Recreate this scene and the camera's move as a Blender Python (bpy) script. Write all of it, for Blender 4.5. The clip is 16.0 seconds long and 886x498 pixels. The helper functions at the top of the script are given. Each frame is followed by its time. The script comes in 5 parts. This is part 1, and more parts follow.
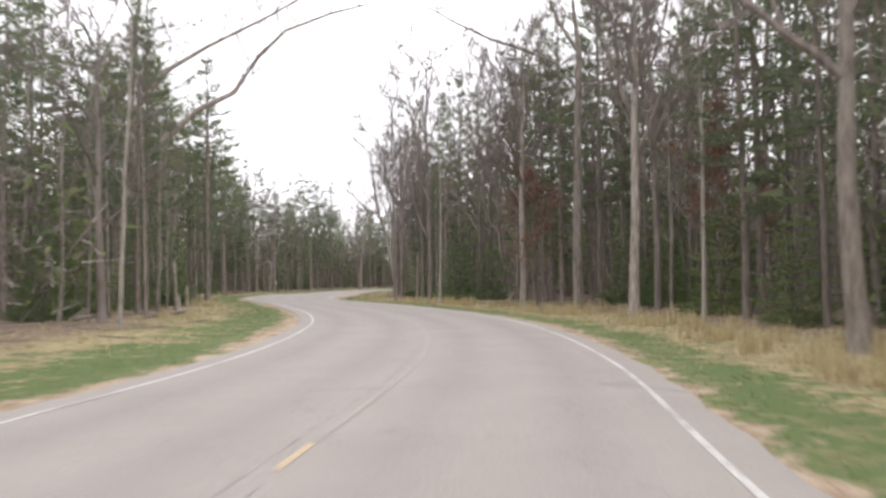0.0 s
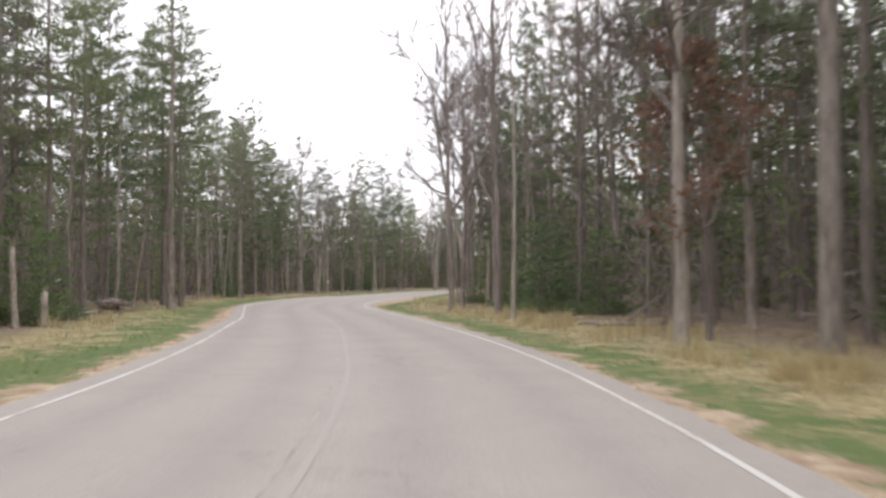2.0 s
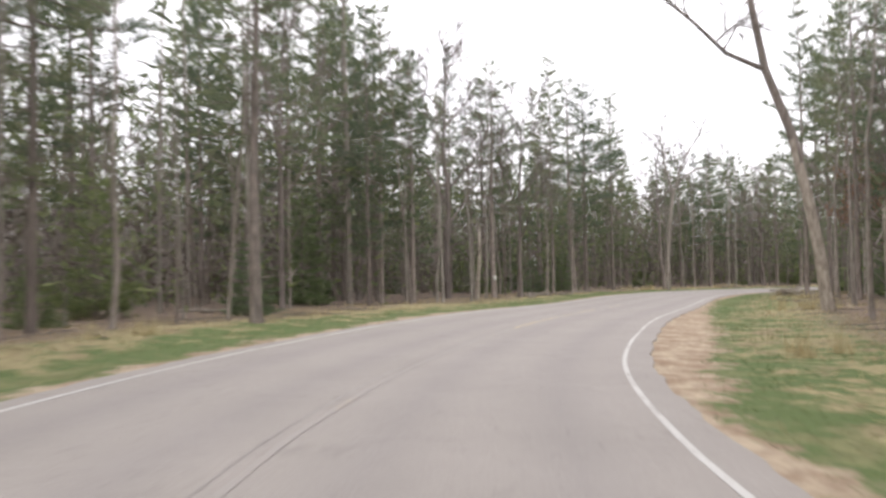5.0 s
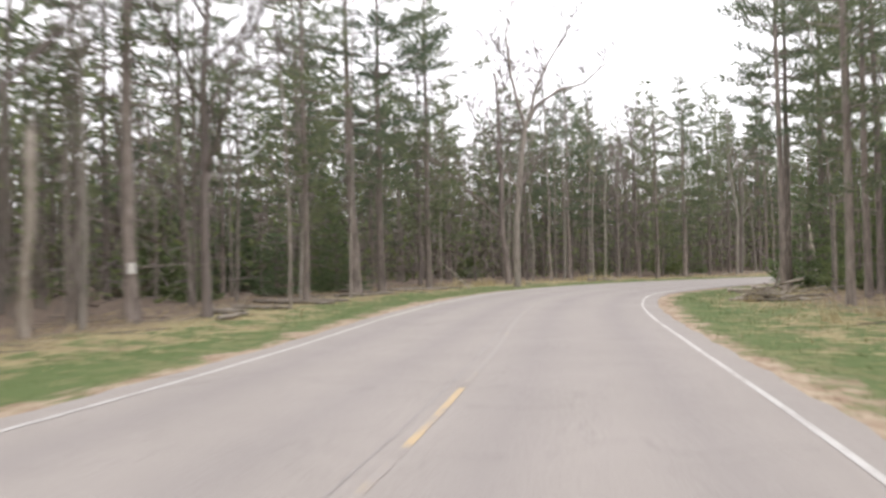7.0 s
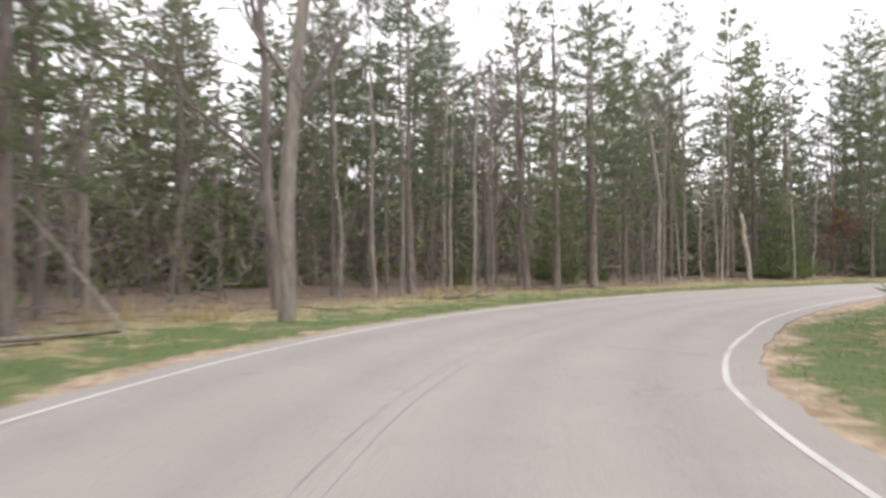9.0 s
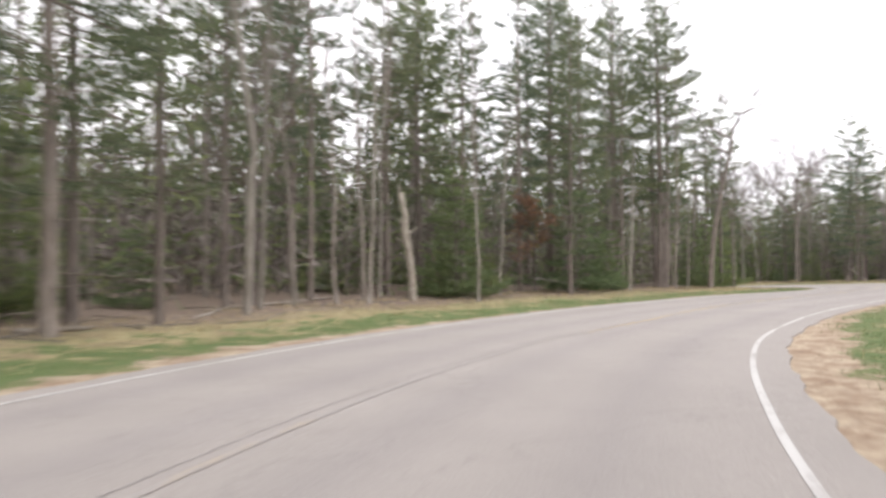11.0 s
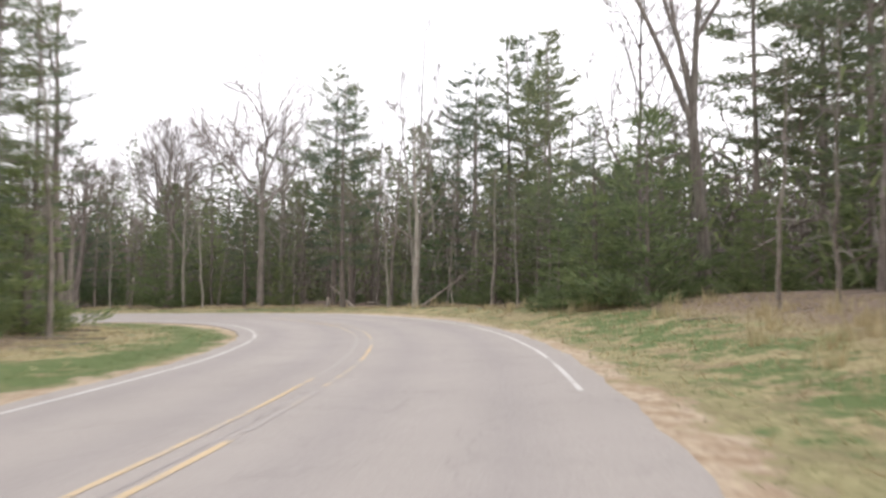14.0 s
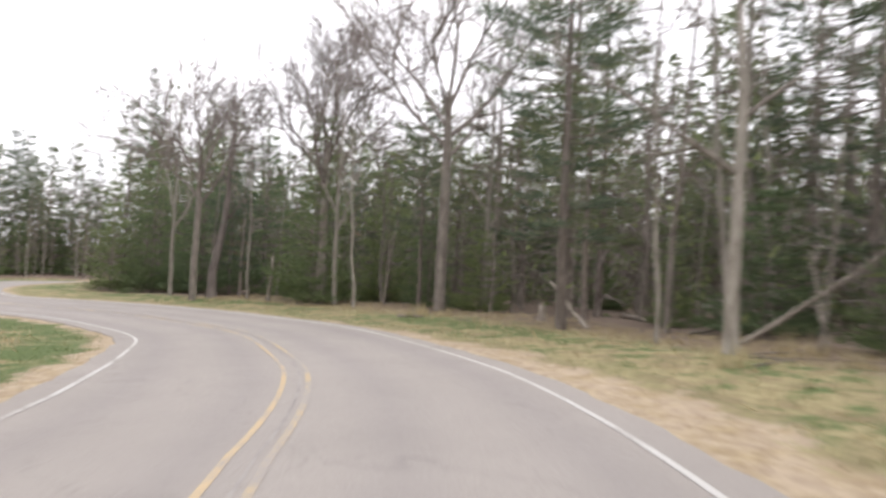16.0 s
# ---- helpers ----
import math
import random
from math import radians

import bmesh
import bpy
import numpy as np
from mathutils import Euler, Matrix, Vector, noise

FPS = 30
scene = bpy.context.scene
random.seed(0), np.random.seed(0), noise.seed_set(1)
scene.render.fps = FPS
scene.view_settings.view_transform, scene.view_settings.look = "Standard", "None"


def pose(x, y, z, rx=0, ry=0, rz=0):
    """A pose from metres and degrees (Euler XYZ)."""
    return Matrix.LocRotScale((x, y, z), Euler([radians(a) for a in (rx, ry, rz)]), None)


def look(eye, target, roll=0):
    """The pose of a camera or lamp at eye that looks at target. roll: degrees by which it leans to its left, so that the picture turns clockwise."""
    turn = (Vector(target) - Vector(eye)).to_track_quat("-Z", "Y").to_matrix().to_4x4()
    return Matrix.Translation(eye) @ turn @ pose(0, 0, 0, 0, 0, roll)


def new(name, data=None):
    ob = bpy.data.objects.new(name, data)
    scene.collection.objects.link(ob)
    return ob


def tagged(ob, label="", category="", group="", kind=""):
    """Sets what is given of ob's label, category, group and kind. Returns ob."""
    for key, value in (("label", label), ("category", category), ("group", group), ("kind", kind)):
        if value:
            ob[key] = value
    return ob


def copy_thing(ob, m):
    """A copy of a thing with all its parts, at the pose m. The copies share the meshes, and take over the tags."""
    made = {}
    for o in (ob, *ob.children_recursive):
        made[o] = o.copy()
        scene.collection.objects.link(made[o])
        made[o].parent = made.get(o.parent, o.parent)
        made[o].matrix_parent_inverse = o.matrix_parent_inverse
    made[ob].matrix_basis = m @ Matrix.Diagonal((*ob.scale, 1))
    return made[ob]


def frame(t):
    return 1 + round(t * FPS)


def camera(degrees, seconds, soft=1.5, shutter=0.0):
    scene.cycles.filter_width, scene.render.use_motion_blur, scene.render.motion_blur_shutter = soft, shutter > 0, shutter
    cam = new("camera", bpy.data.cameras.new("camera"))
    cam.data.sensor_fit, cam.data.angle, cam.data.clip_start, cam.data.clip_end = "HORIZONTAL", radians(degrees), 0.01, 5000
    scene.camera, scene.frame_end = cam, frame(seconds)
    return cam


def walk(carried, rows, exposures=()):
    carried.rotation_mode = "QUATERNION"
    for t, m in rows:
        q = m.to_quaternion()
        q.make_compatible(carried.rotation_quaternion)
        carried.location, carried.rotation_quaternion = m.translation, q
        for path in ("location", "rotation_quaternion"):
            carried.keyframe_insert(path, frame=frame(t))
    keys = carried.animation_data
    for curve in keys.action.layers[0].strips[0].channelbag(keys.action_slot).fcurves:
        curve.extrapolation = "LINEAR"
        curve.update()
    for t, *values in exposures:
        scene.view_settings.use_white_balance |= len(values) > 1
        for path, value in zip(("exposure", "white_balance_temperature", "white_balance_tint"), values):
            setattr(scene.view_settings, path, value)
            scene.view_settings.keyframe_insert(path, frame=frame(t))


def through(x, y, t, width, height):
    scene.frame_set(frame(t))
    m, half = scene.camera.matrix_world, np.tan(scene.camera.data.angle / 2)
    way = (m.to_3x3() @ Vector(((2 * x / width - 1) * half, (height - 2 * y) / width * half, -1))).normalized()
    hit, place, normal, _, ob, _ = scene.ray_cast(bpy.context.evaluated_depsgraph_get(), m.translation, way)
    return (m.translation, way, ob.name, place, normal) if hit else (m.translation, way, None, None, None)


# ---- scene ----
cam = camera(60.38, 16.0, soft=2.8, shutter=0.5)
walk(cam, [
    (0, pose(4.771, 40.664, 1.382, 92.35, 0.88, 3.83)),
    (0.5, pose(4.980, 45.675, 1.401, 92.36, 0.54, 4.22)),
    (1, pose(5.053, 50.507, 1.376, 92.43, 0.30, 5.24)),
    (1.5, pose(4.799, 55.452, 1.425, 92.34, 0.52, 7.50)),
    (2, pose(4.194, 60.508, 1.427, 92.36, 0.59, 10.97)),
    (2.5, pose(3.144, 66.229, 1.447, 92.33, 0.50, 15.25)),
    (3, pose(1.783, 71.994, 1.459, 92.11, 0.73, 19.13)),
    (3.2, pose(1.159, 74.353, 1.431, 92.11, 0.61, 20.68)),
    (3.62, pose(-0.526, 79.107, 1.400, 92.14, 0.69, 23.47)),
    (4.04, pose(-2.557, 83.949, 1.400, 92.15, 0.77, 25.24)),
    (4.46, pose(-4.795, 88.935, 1.400, 92.16, 0.85, 25.80)),
    (4.88, pose(-7.015, 94.209, 1.400, 92.17, 0.93, 24.94)),
    (5.3, pose(-9.148, 99.916, 1.413, 92.23, 1.01, 22.32)),
    (5.5, pose(-9.997, 102.806, 1.397, 92.05, 1.26, 21.10)),
    (6, pose(-11.966, 109.861, 1.420, 91.29, 0.97, 16.87)),
    (6.5, pose(-13.098, 116.837, 1.413, 91.20, 1.15, 13.36)),
    (7, pose(-13.485, 123.947, 1.379, 91.08, 1.15, 10.56)),
    (7.5, pose(-14.007, 130.785, 1.394, 90.81, 0.60, 7.94)),
    (8, pose(-14.206, 136.927, 1.404, 90.66, 0.09, 5.33)),
    (8.2, pose(-14.191, 139.246, 1.404, 90.66, 0.40, 4.22)),
    (8.62, pose(-14.200, 143.788, 1.400, 90.74, 0.45, 1.59)),
    (9.04, pose(-14.036, 147.852, 1.400, 90.81, 0.49, -1.85)),
    (9.46, pose(-13.439, 151.646, 1.400, 90.89, 0.54, -6.01)),
    (9.88, pose(-12.204, 155.461, 1.400, 90.96, 0.58, -10.87)),
    (10.3, pose(-10.030, 159.629, 1.312, 90.95, 0.63, -16.11)),
    (10.5, pose(-8.987, 161.873, 1.308, 91.04, 0.59, -18.94)),
    (11, pose(-5.998, 166.829, 1.261, 91.38, 0.30, -26.33)),
    (11.5, pose(-2.414, 171.366, 1.238, 91.45, -0.04, -34.05)),
    (12, pose(1.972, 175.430, 1.260, 91.48, -0.24, -41.58)),
    (12.5, pose(6.452, 178.827, 1.276, 91.70, -0.50, -49.34)),
    (13, pose(11.545, 181.583, 1.345, 92.01, -0.89, -56.15)),
    (13.5, pose(16.823, 183.932, 1.361, 92.42, -0.31, -60.58)),
    (14, pose(22.380, 186.083, 1.345, 92.40, -0.43, -61.82)),
    (14.5, pose(27.733, 188.384, 1.290, 92.29, -0.78, -60.65)),
    (15, pose(33.057, 190.985, 1.343, 91.94, -1.03, -55.88)),
    (15.2, pose(34.951, 192.118, 1.374, 91.79, -1.94, -52.77)),
    (15.5, pose(37.894, 194.263, 1.391, 91.59, -1.95, -48.58)),
    (16, pose(42.274, 198.276, 1.405, 91.13, -2.70, -40.76)),
], exposures=[(0, -0.04), (3, -0.02), (6, 0.04), (8, 0.14), (11, 0.14), (12.5, 0.03), (16, 0.0)])

# ---- sky and sun: a bright overcast afternoon ----
world = bpy.data.worlds.new("overcast_sky")
scene.world = world
world.use_nodes = True
wn, wl = world.node_tree.nodes, world.node_tree.links
sky = wn.new("ShaderNodeTexSky")
sky.sky_type = "NISHITA"
sky.sun_disc = False
sky.sun_elevation = radians(48)
sky.sun_rotation = radians(200)
sky.dust_density = 4.0
cloud_noise = wn.new("ShaderNodeTexNoise")
cloud_noise.inputs["Scale"].default_value = 1.6
cloud_noise.inputs["Detail"].default_value = 5.0
cloud_ramp = wn.new("ShaderNodeValToRGB")
cloud_ramp.color_ramp.elements[0].position, cloud_ramp.color_ramp.elements[0].color = 0.3, (13.7, 13.4, 14.2, 1)
cloud_ramp.color_ramp.elements[1].position, cloud_ramp.color_ramp.elements[1].color = 0.7, (15.8, 15.3, 15.8, 1)
sky_mix = wn.new("ShaderNodeMix")
sky_mix.data_type = "RGBA"
sky_mix.inputs[0].default_value = 0.9
wl.new(cloud_noise.outputs["Fac"], cloud_ramp.inputs["Fac"])
wl.new(sky.outputs["Color"], sky_mix.inputs[6])
wl.new(cloud_ramp.outputs["Color"], sky_mix.inputs[7])
background = wn["Background"]
background.inputs["Strength"].default_value = 0.126
wl.new(sky_mix.outputs[2], background.inputs["Color"])
sun = new("sun", bpy.data.lights.new("sun", "SUN"))
sun.data.energy, sun.data.angle, sun.data.color = 1.0, radians(40), (1.0, 0.975, 0.95)
sun.matrix_world = look((0, 0, 60), (-14, 34, 0))

# ---- materials ----


def material(name):
    m = bpy.data.materials.new(name)
    m.use_nodes = True
    return m, m.node_tree.nodes, m.node_tree.links, m.node_tree.nodes["Principled BSDF"]


def node(nodes, kind, **values):
    n = nodes.new(kind)
    for key, value in values.items():
        n.inputs[key.replace("_", " ")].default_value = value
    return n


def ramp(nodes, links, source, *stops):
    r = nodes.new("ShaderNodeValToRGB")
    while len(r.color_ramp.elements) < len(stops):
        r.color_ramp.elements.new(0.5)
    for e, (place, colour) in zip(r.color_ramp.elements, stops):
        e.position, e.color = place, (*colour, 1)
    links.new(source, r.inputs["Fac"])
    return r.outputs["Color"]


def mixed(nodes, links, factor, a, b, blend="MIX"):
    m = nodes.new("ShaderNodeMix")
    m.data_type, m.blend_type = "RGBA", blend
    for socket, value in ((0, factor), (6, a), (7, b)):
        if isinstance(value, (int, float)):
            m.inputs[socket].default_value = value
        elif isinstance(value, tuple):
            m.inputs[socket].default_value = (*value, 1)
        else:
            links.new(value, m.inputs[socket])
    return m.outputs[2]


def calc(nodes, links, kind, a, b=0.0, c=0.0):
    m = nodes.new("ShaderNodeMath")
    m.operation = kind
    for i, value in enumerate((a, b, c)):
        if isinstance(value, (int, float)):
            m.inputs[i].default_value = value
        else:
            links.new(value, m.inputs[i])
    return m.outputs[0]


def noise_at(nodes, links, scale, detail=4.0, coords=None, stretch=None, rough=0.6):
    n = node(nodes, "ShaderNodeTexNoise", Scale=scale, Detail=detail, Roughness=rough)
    if coords is None:
        coords = nodes.new("ShaderNodeTexCoord").outputs["Object"]
    if stretch:
        mp = nodes.new("ShaderNodeMapping")
        mp.inputs["Scale"].default_value = stretch
        links.new(coords, mp.inputs["Vector"])
        coords = mp.outputs["Vector"]
    links.new(coords, n.inputs["Vector"])
    return n.outputs["Fac"]


def bumped(nodes, links, bsdf, height, strength, distance):
    b = node(nodes, "ShaderNodeBump", Strength=strength, Distance=distance)
    links.new(height, b.inputs["Height"])
    links.new(b.outputs["Normal"], bsdf.inputs["Normal"])


def bark_material(name, dark, light, moss, stretch=(1, 1, 0.22), scale=9.0):
    m, n, l, b = material(name)
    plates = noise_at(n, l, scale, 6, stretch=stretch)
    tone = ramp(n, l, plates, (0.3, dark), (0.62, light))
    patches = noise_at(n, l, 0.7, 3)
    tone = mixed(n, l, ramp(n, l, patches, (0.5, (0, 0, 0)), (0.72, (0.6, 0.6, 0.6))), tone, moss)
    rnd = n.new("ShaderNodeObjectInfo").outputs["Random"]
    tone = mixed(n, l, 1.0, tone, ramp(n, l, rnd, (0, (0.72, 0.7, 0.68)), (1, (1.15, 1.12, 1.1))), "MULTIPLY")
    l.new(tone, b.inputs["Base Color"])
    b.inputs["Roughness"].default_value = 0.92
    bumped(n, l, b, plates, 0.8, 0.03)
    return m


def leaf_material(name, dark, light, through=0.25):
    m, n, l, b = material(name)
    geo = n.new("ShaderNodeNewGeometry").outputs["Random Per Island"]
    rnd = n.new("ShaderNodeObjectInfo").outputs["Random"]
    tone = ramp(n, l, geo, (0, dark), (1, light))
    tone = mixed(n, l, 1.0, tone, ramp(n, l, rnd, (0, (0.75, 0.8, 0.8)), (1, (1.2, 1.12, 0.9))), "MULTIPLY")
    l.new(tone, b.inputs["Base Color"])
    b.inputs["Roughness"].default_value = 0.6
    glow = n.new("ShaderNodeBsdfTranslucent")
    l.new(tone, glow.inputs["Color"])
    mix = n.new("ShaderNodeMixShader")
    mix.inputs["Fac"].default_value = through
    l.new(b.outputs["BSDF"], mix.inputs[1])
    l.new(glow.outputs["BSDF"], mix.inputs[2])
    l.new(mix.outputs["Shader"], n["Material Output"].inputs["Surface"])
    return m


BARK_OAK = bark_material("oak_bark", (0.145, 0.124, 0.11), (0.37, 0.335, 0.3), (0.27, 0.27, 0.23))
BARK_PINE = bark_material("pine_bark", (0.115, 0.098, 0.088), (0.31, 0.27, 0.242), (0.23, 0.222, 0.2))
BARK_PALE = bark_material("pale_bark", (0.2, 0.18, 0.155), (0.42, 0.395, 0.355), (0.3, 0.3, 0.25))
BARK_TWIG = bark_material("twig_bark", (0.13, 0.112, 0.104), (0.28, 0.244, 0.226), (0.2, 0.19, 0.17), scale=4.0)
DEADWOOD = bark_material("dead_wood", (0.18, 0.155, 0.13), (0.42, 0.38, 0.33), (0.25, 0.22, 0.18), stretch=(1, 1, 0.3))
PALEWOOD = bark_material("pale_cut_wood", (0.3, 0.27, 0.23), (0.58, 0.53, 0.46), (0.36, 0.32, 0.27), stretch=(1, 1, 0.5))
NEEDLES = leaf_material("pine_needles", (0.11, 0.144, 0.098), (0.238, 0.275, 0.184), 0.6)
NEEDLES_YOUNG = leaf_material("young_pine_needles", (0.138, 0.19, 0.106), (0.275, 0.335, 0.184), 0.65)
LEAVES_RED = leaf_material("withered_oak_leaves", (0.23, 0.125, 0.09), (0.4, 0.235, 0.165), 0.5)
GRASS_GREEN = leaf_material("green_grass_blades", (0.098, 0.14, 0.05), (0.21, 0.25, 0.098), 0.45)
STRAW = leaf_material("tall_straw", (0.48, 0.38, 0.23), (0.82, 0.7, 0.46), 0.5)
GRASS_DRY = leaf_material("dry_grass_blades", (0.38, 0.3, 0.18), (0.72, 0.6, 0.39))

# old pale asphalt, worn smoother and darker in the wheel tracks
ASPHALT, an, al, ab = material("worn_asphalt")
a_pos = an.new("ShaderNodeAttribute")
a_pos.attribute_name = "across"
grain = noise_at(an, al, 55, 6)
blotch = noise_at(an, al, 0.55, 5)
tone = ramp(an, al, grain, (0.32, (0.27, 0.243, 0.224)), (0.68, (0.396, 0.36, 0.334)))
tone = mixed(an, al, 1.0, tone, ramp(an, al, blotch, (0.3, (0.95, 0.95, 0.95)), (0.7, (1.05, 1.05, 1.05))), "MULTIPLY")
wheel = calc(an, al, "ABSOLUTE", calc(an, al, "SUBTRACT", calc(an, al, "ABSOLUTE", calc(an, al, "SUBTRACT", calc(an, al, "ABSOLUTE", a_pos.outputs["Fac"]), 1.62)), 0.78))
tone = mixed(an, al, 1.0, tone, ramp(an, al, wheel, (0.0, (0.93, 0.93, 0.94)), (0.55, (1.03, 1.03, 1.02))), "MULTIPLY")
crack = node(an, "ShaderNodeTexVoronoi", Scale=0.42)
crack.feature = "DISTANCE_TO_EDGE"
warp = an.new("ShaderNodeTexCoord").outputs["Object"]
bend = an.new("ShaderNodeVectorMath")
bend.operation = "MULTIPLY_ADD"
wob = node(an, "ShaderNodeTexNoise", Scale=1.3, Detail=4.0)
al.new(warp, wob.inputs["Vector"])
al.new(wob.outputs["Color"], bend.inputs[0])
bend.inputs[1].default_value = (1.6, 1.6, 0)
al.new(warp, bend.inputs[2])
al.new(bend.outputs[0], crack.inputs["Vector"])
line = ramp(an, al, crack.outputs["Distance"], (0.002, (0.86, 0.86, 0.86)), (0.007, (1, 1, 1)))
tone = mixed(an, al, 1.0, tone, line, "MULTIPLY")
al.new(tone, ab.inputs["Base Color"])
ab.inputs["Roughness"].default_value = 0.85
bumped(an, al, ab, grain, 0.35, 0.01)


def paint_material(name, colour, worn_at):
    m, n, l, b = material(name)
    chips = noise_at(n, l, 14, 6)
    patches = noise_at(n, l, 0.5, 3)
    wear = calc(n, l, "ADD", calc(n, l, "MULTIPLY", chips, 0.5), calc(n, l, "MULTIPLY", patches, 0.5))
    tone = ramp(n, l, wear, (worn_at, colour), (worn_at + 0.09, (0.342, 0.311, 0.289)))
    l.new(tone, b.inputs["Base Color"])
    b.inputs["Roughness"].default_value = 0.7
    return m


PAINT_WHITE = paint_material("worn_white_paint", (0.58, 0.565, 0.54), 0.5)
PAINT_YELLOW = paint_material("worn_yellow_paint", (0.54, 0.41, 0.245), 0.48)
PAINT_YELLOW_WORN = paint_material("half_worn_yellow_paint", (0.5, 0.385, 0.225), 0.43)
PAINT_YELLOW_FAINT = paint_material("faded_yellow_paint", (0.4, 0.33, 0.245), 0.37)

TAR, tn_, tl_, tb_ = material("tar_seal")
tl_.new(ramp(tn_, tl_, noise_at(tn_, tl_, 3.0, 5), (0.35, (0.23, 0.208, 0.195)), (0.6, (0.34, 0.31, 0.29))), tb_.inputs["Base Color"])
tb_.inputs["Roughness"].default_value = 0.6

# ground: sandy shoulder, green verge, dry grass, leaf litter under the trees
GROUND, gn, gl, gb = material("verge_and_forest_floor")
g_edge = gn.new("ShaderNodeAttribute")
g_edge.attribute_name = "edge"
g_sand = gn.new("ShaderNodeAttribute")
g_sand.attribute_name = "sand"
g_ochre = gn.new("ShaderNodeAttribute")
g_ochre.attribute_name = "ochre"
fine = noise_at(gn, gl, 7.0, 8, rough=0.7)
mid = noise_at(gn, gl, 0.9, 6, rough=0.65)
broad = noise_at(gn, gl, 0.16, 4)
speck = noise_at(gn, gl, 28, 6, rough=0.75)
sand = ramp(gn, gl, fine, (0.3, (0.24, 0.172, 0.122)), (0.43, (0.4, 0.31, 0.222)), (0.56, (0.51, 0.41, 0.295)), (0.78, (0.64, 0.535, 0.395)))
green = ramp(gn, gl, speck, (0.28, (0.068, 0.1, 0.032)), (0.55, (0.12, 0.166, 0.052)), (0.8, (0.225, 0.25, 0.098)))
dry = ramp(gn, gl, fine, (0.3, (0.23, 0.175, 0.095)), (0.5, (0.43, 0.34, 0.19)), (0.7, (0.64, 0.525, 0.315)))
litter = ramp(gn, gl, fine, (0.28, (0.09, 0.068, 0.052)), (0.55, (0.24, 0.178, 0.135)), (0.78, (0.39, 0.295, 0.22)))
soil = ramp(gn, gl, speck, (0.3, (0.14, 0.088, 0.06)), (0.6, (0.32, 0.205, 0.142)), (0.8, (0.46, 0.325, 0.23)))
crumbs = noise_at(gn, gl, 1.7, 7, rough=0.75)
sand = mixed(gn, gl, ramp(gn, gl, crumbs, (0.45, (0, 0, 0)), (0.6, (0.9, 0.9, 0.9))), sand, mixed(gn, gl, calc(gn, gl, "SUBTRACT", 0.7, calc(gn, gl, "MULTIPLY", g_ochre.outputs["Fac"], 0.58)), soil, dry))
reach = calc(gn, gl, "ADD", g_edge.outputs["Fac"], calc(gn, gl, "ADD", calc(gn, gl, "MULTIPLY", calc(gn, gl, "SUBTRACT", mid, 0.5), 2.6), calc(gn, gl, "MULTIPLY", calc(gn, gl, "SUBTRACT", fine, 0.5), 1.6)))
reach_sand = calc(gn, gl, "SUBTRACT", reach, g_sand.outputs["Fac"])
tussock = noise_at(gn, gl, 2.6, 5, rough=0.7)
tuft = calc(gn, gl, "ADD", calc(gn, gl, "MULTIPLY", tussock, 0.35), calc(gn, gl, "ADD", calc(gn, gl, "MULTIPLY", mid, 0.45), calc(gn, gl, "MULTIPLY", broad, 0.2)))
g_straw = gn.new("ShaderNodeAttribute")
g_straw.attribute_name = "straw"
tuft = calc(gn, gl, "ADD", tuft, calc(gn, gl, "MULTIPLY", g_straw.outputs["Fac"], 0.17))
dry = mixed(gn, gl, ramp(gn, gl, noise_at(gn, gl, 1.15, 6, rough=0.72), (0.47, (0, 0, 0)), (0.57, (0.62, 0.62, 0.62))), dry, soil)
verge = mixed(gn, gl, ramp(gn, gl, tuft, (0.505, (0, 0, 0)), (0.555, (1, 1, 1))), green, dry)
fresh = calc(gn, gl, "MAXIMUM", ramp(gn, gl, calc(gn, gl, "MULTIPLY", reach, 0.5), (0.68, (0, 0, 0)), (0.9, (0.65, 0.65, 0.65))), g_straw.outputs["Fac"])
verge = mixed(gn, gl, fresh, mixed(gn, gl, 0.25, green, verge), verge)
tone = mixed(gn, gl, ramp(gn, gl, reach_sand, (0.0, (0, 0, 0)), (0.22, (1, 1, 1))), sand, verge)
floor_mask = gn.new("ShaderNodeMapRange")
for socket, value in (("From Min", 4.0), ("From Max", 5.6)):
    floor_mask.inputs[socket].default_value = value
gl.new(reach, floor_mask.inputs["Value"])
tone = mixed(gn, gl, floor_mask.outputs["Result"], tone, litter)
gl.new(tone, gb.inputs["Base Color"])
gb.inputs["Roughness"].default_value = 0.95
bumped(gn, gl, gb, calc(gn, gl, "ADD", fine, speck), 0.45, 0.035)
# the road's middle line in plan, its half width to the edge lines, and its banking (right side down) along the way
ROAD_BEFORE = [(-1.2, -3.8), (-0.4, 2.5), (0.2, 8.8), (0.9, 15.1), (1.4, 21.4), (2.0, 27.7), (2.4, 34.0), (2.8, 40.3), (3.1, 46.6), (3.4, 52.9), (3.1, 59.1), (2.2, 65.3), (0.6, 71.4), (-1.5, 77.3), (-3.9, 83.1), (-6.4, 88.9), (-9.0, 94.6), (-11.3, 100.4), (-13.1, 106.3), (-14.2, 112.3), (-14.8, 118.4), (-15.0, 124.6), (-15.0, 130.8), (-15.1, 136.9), (-15.2, 143.0), (-15.0, 149.0)]
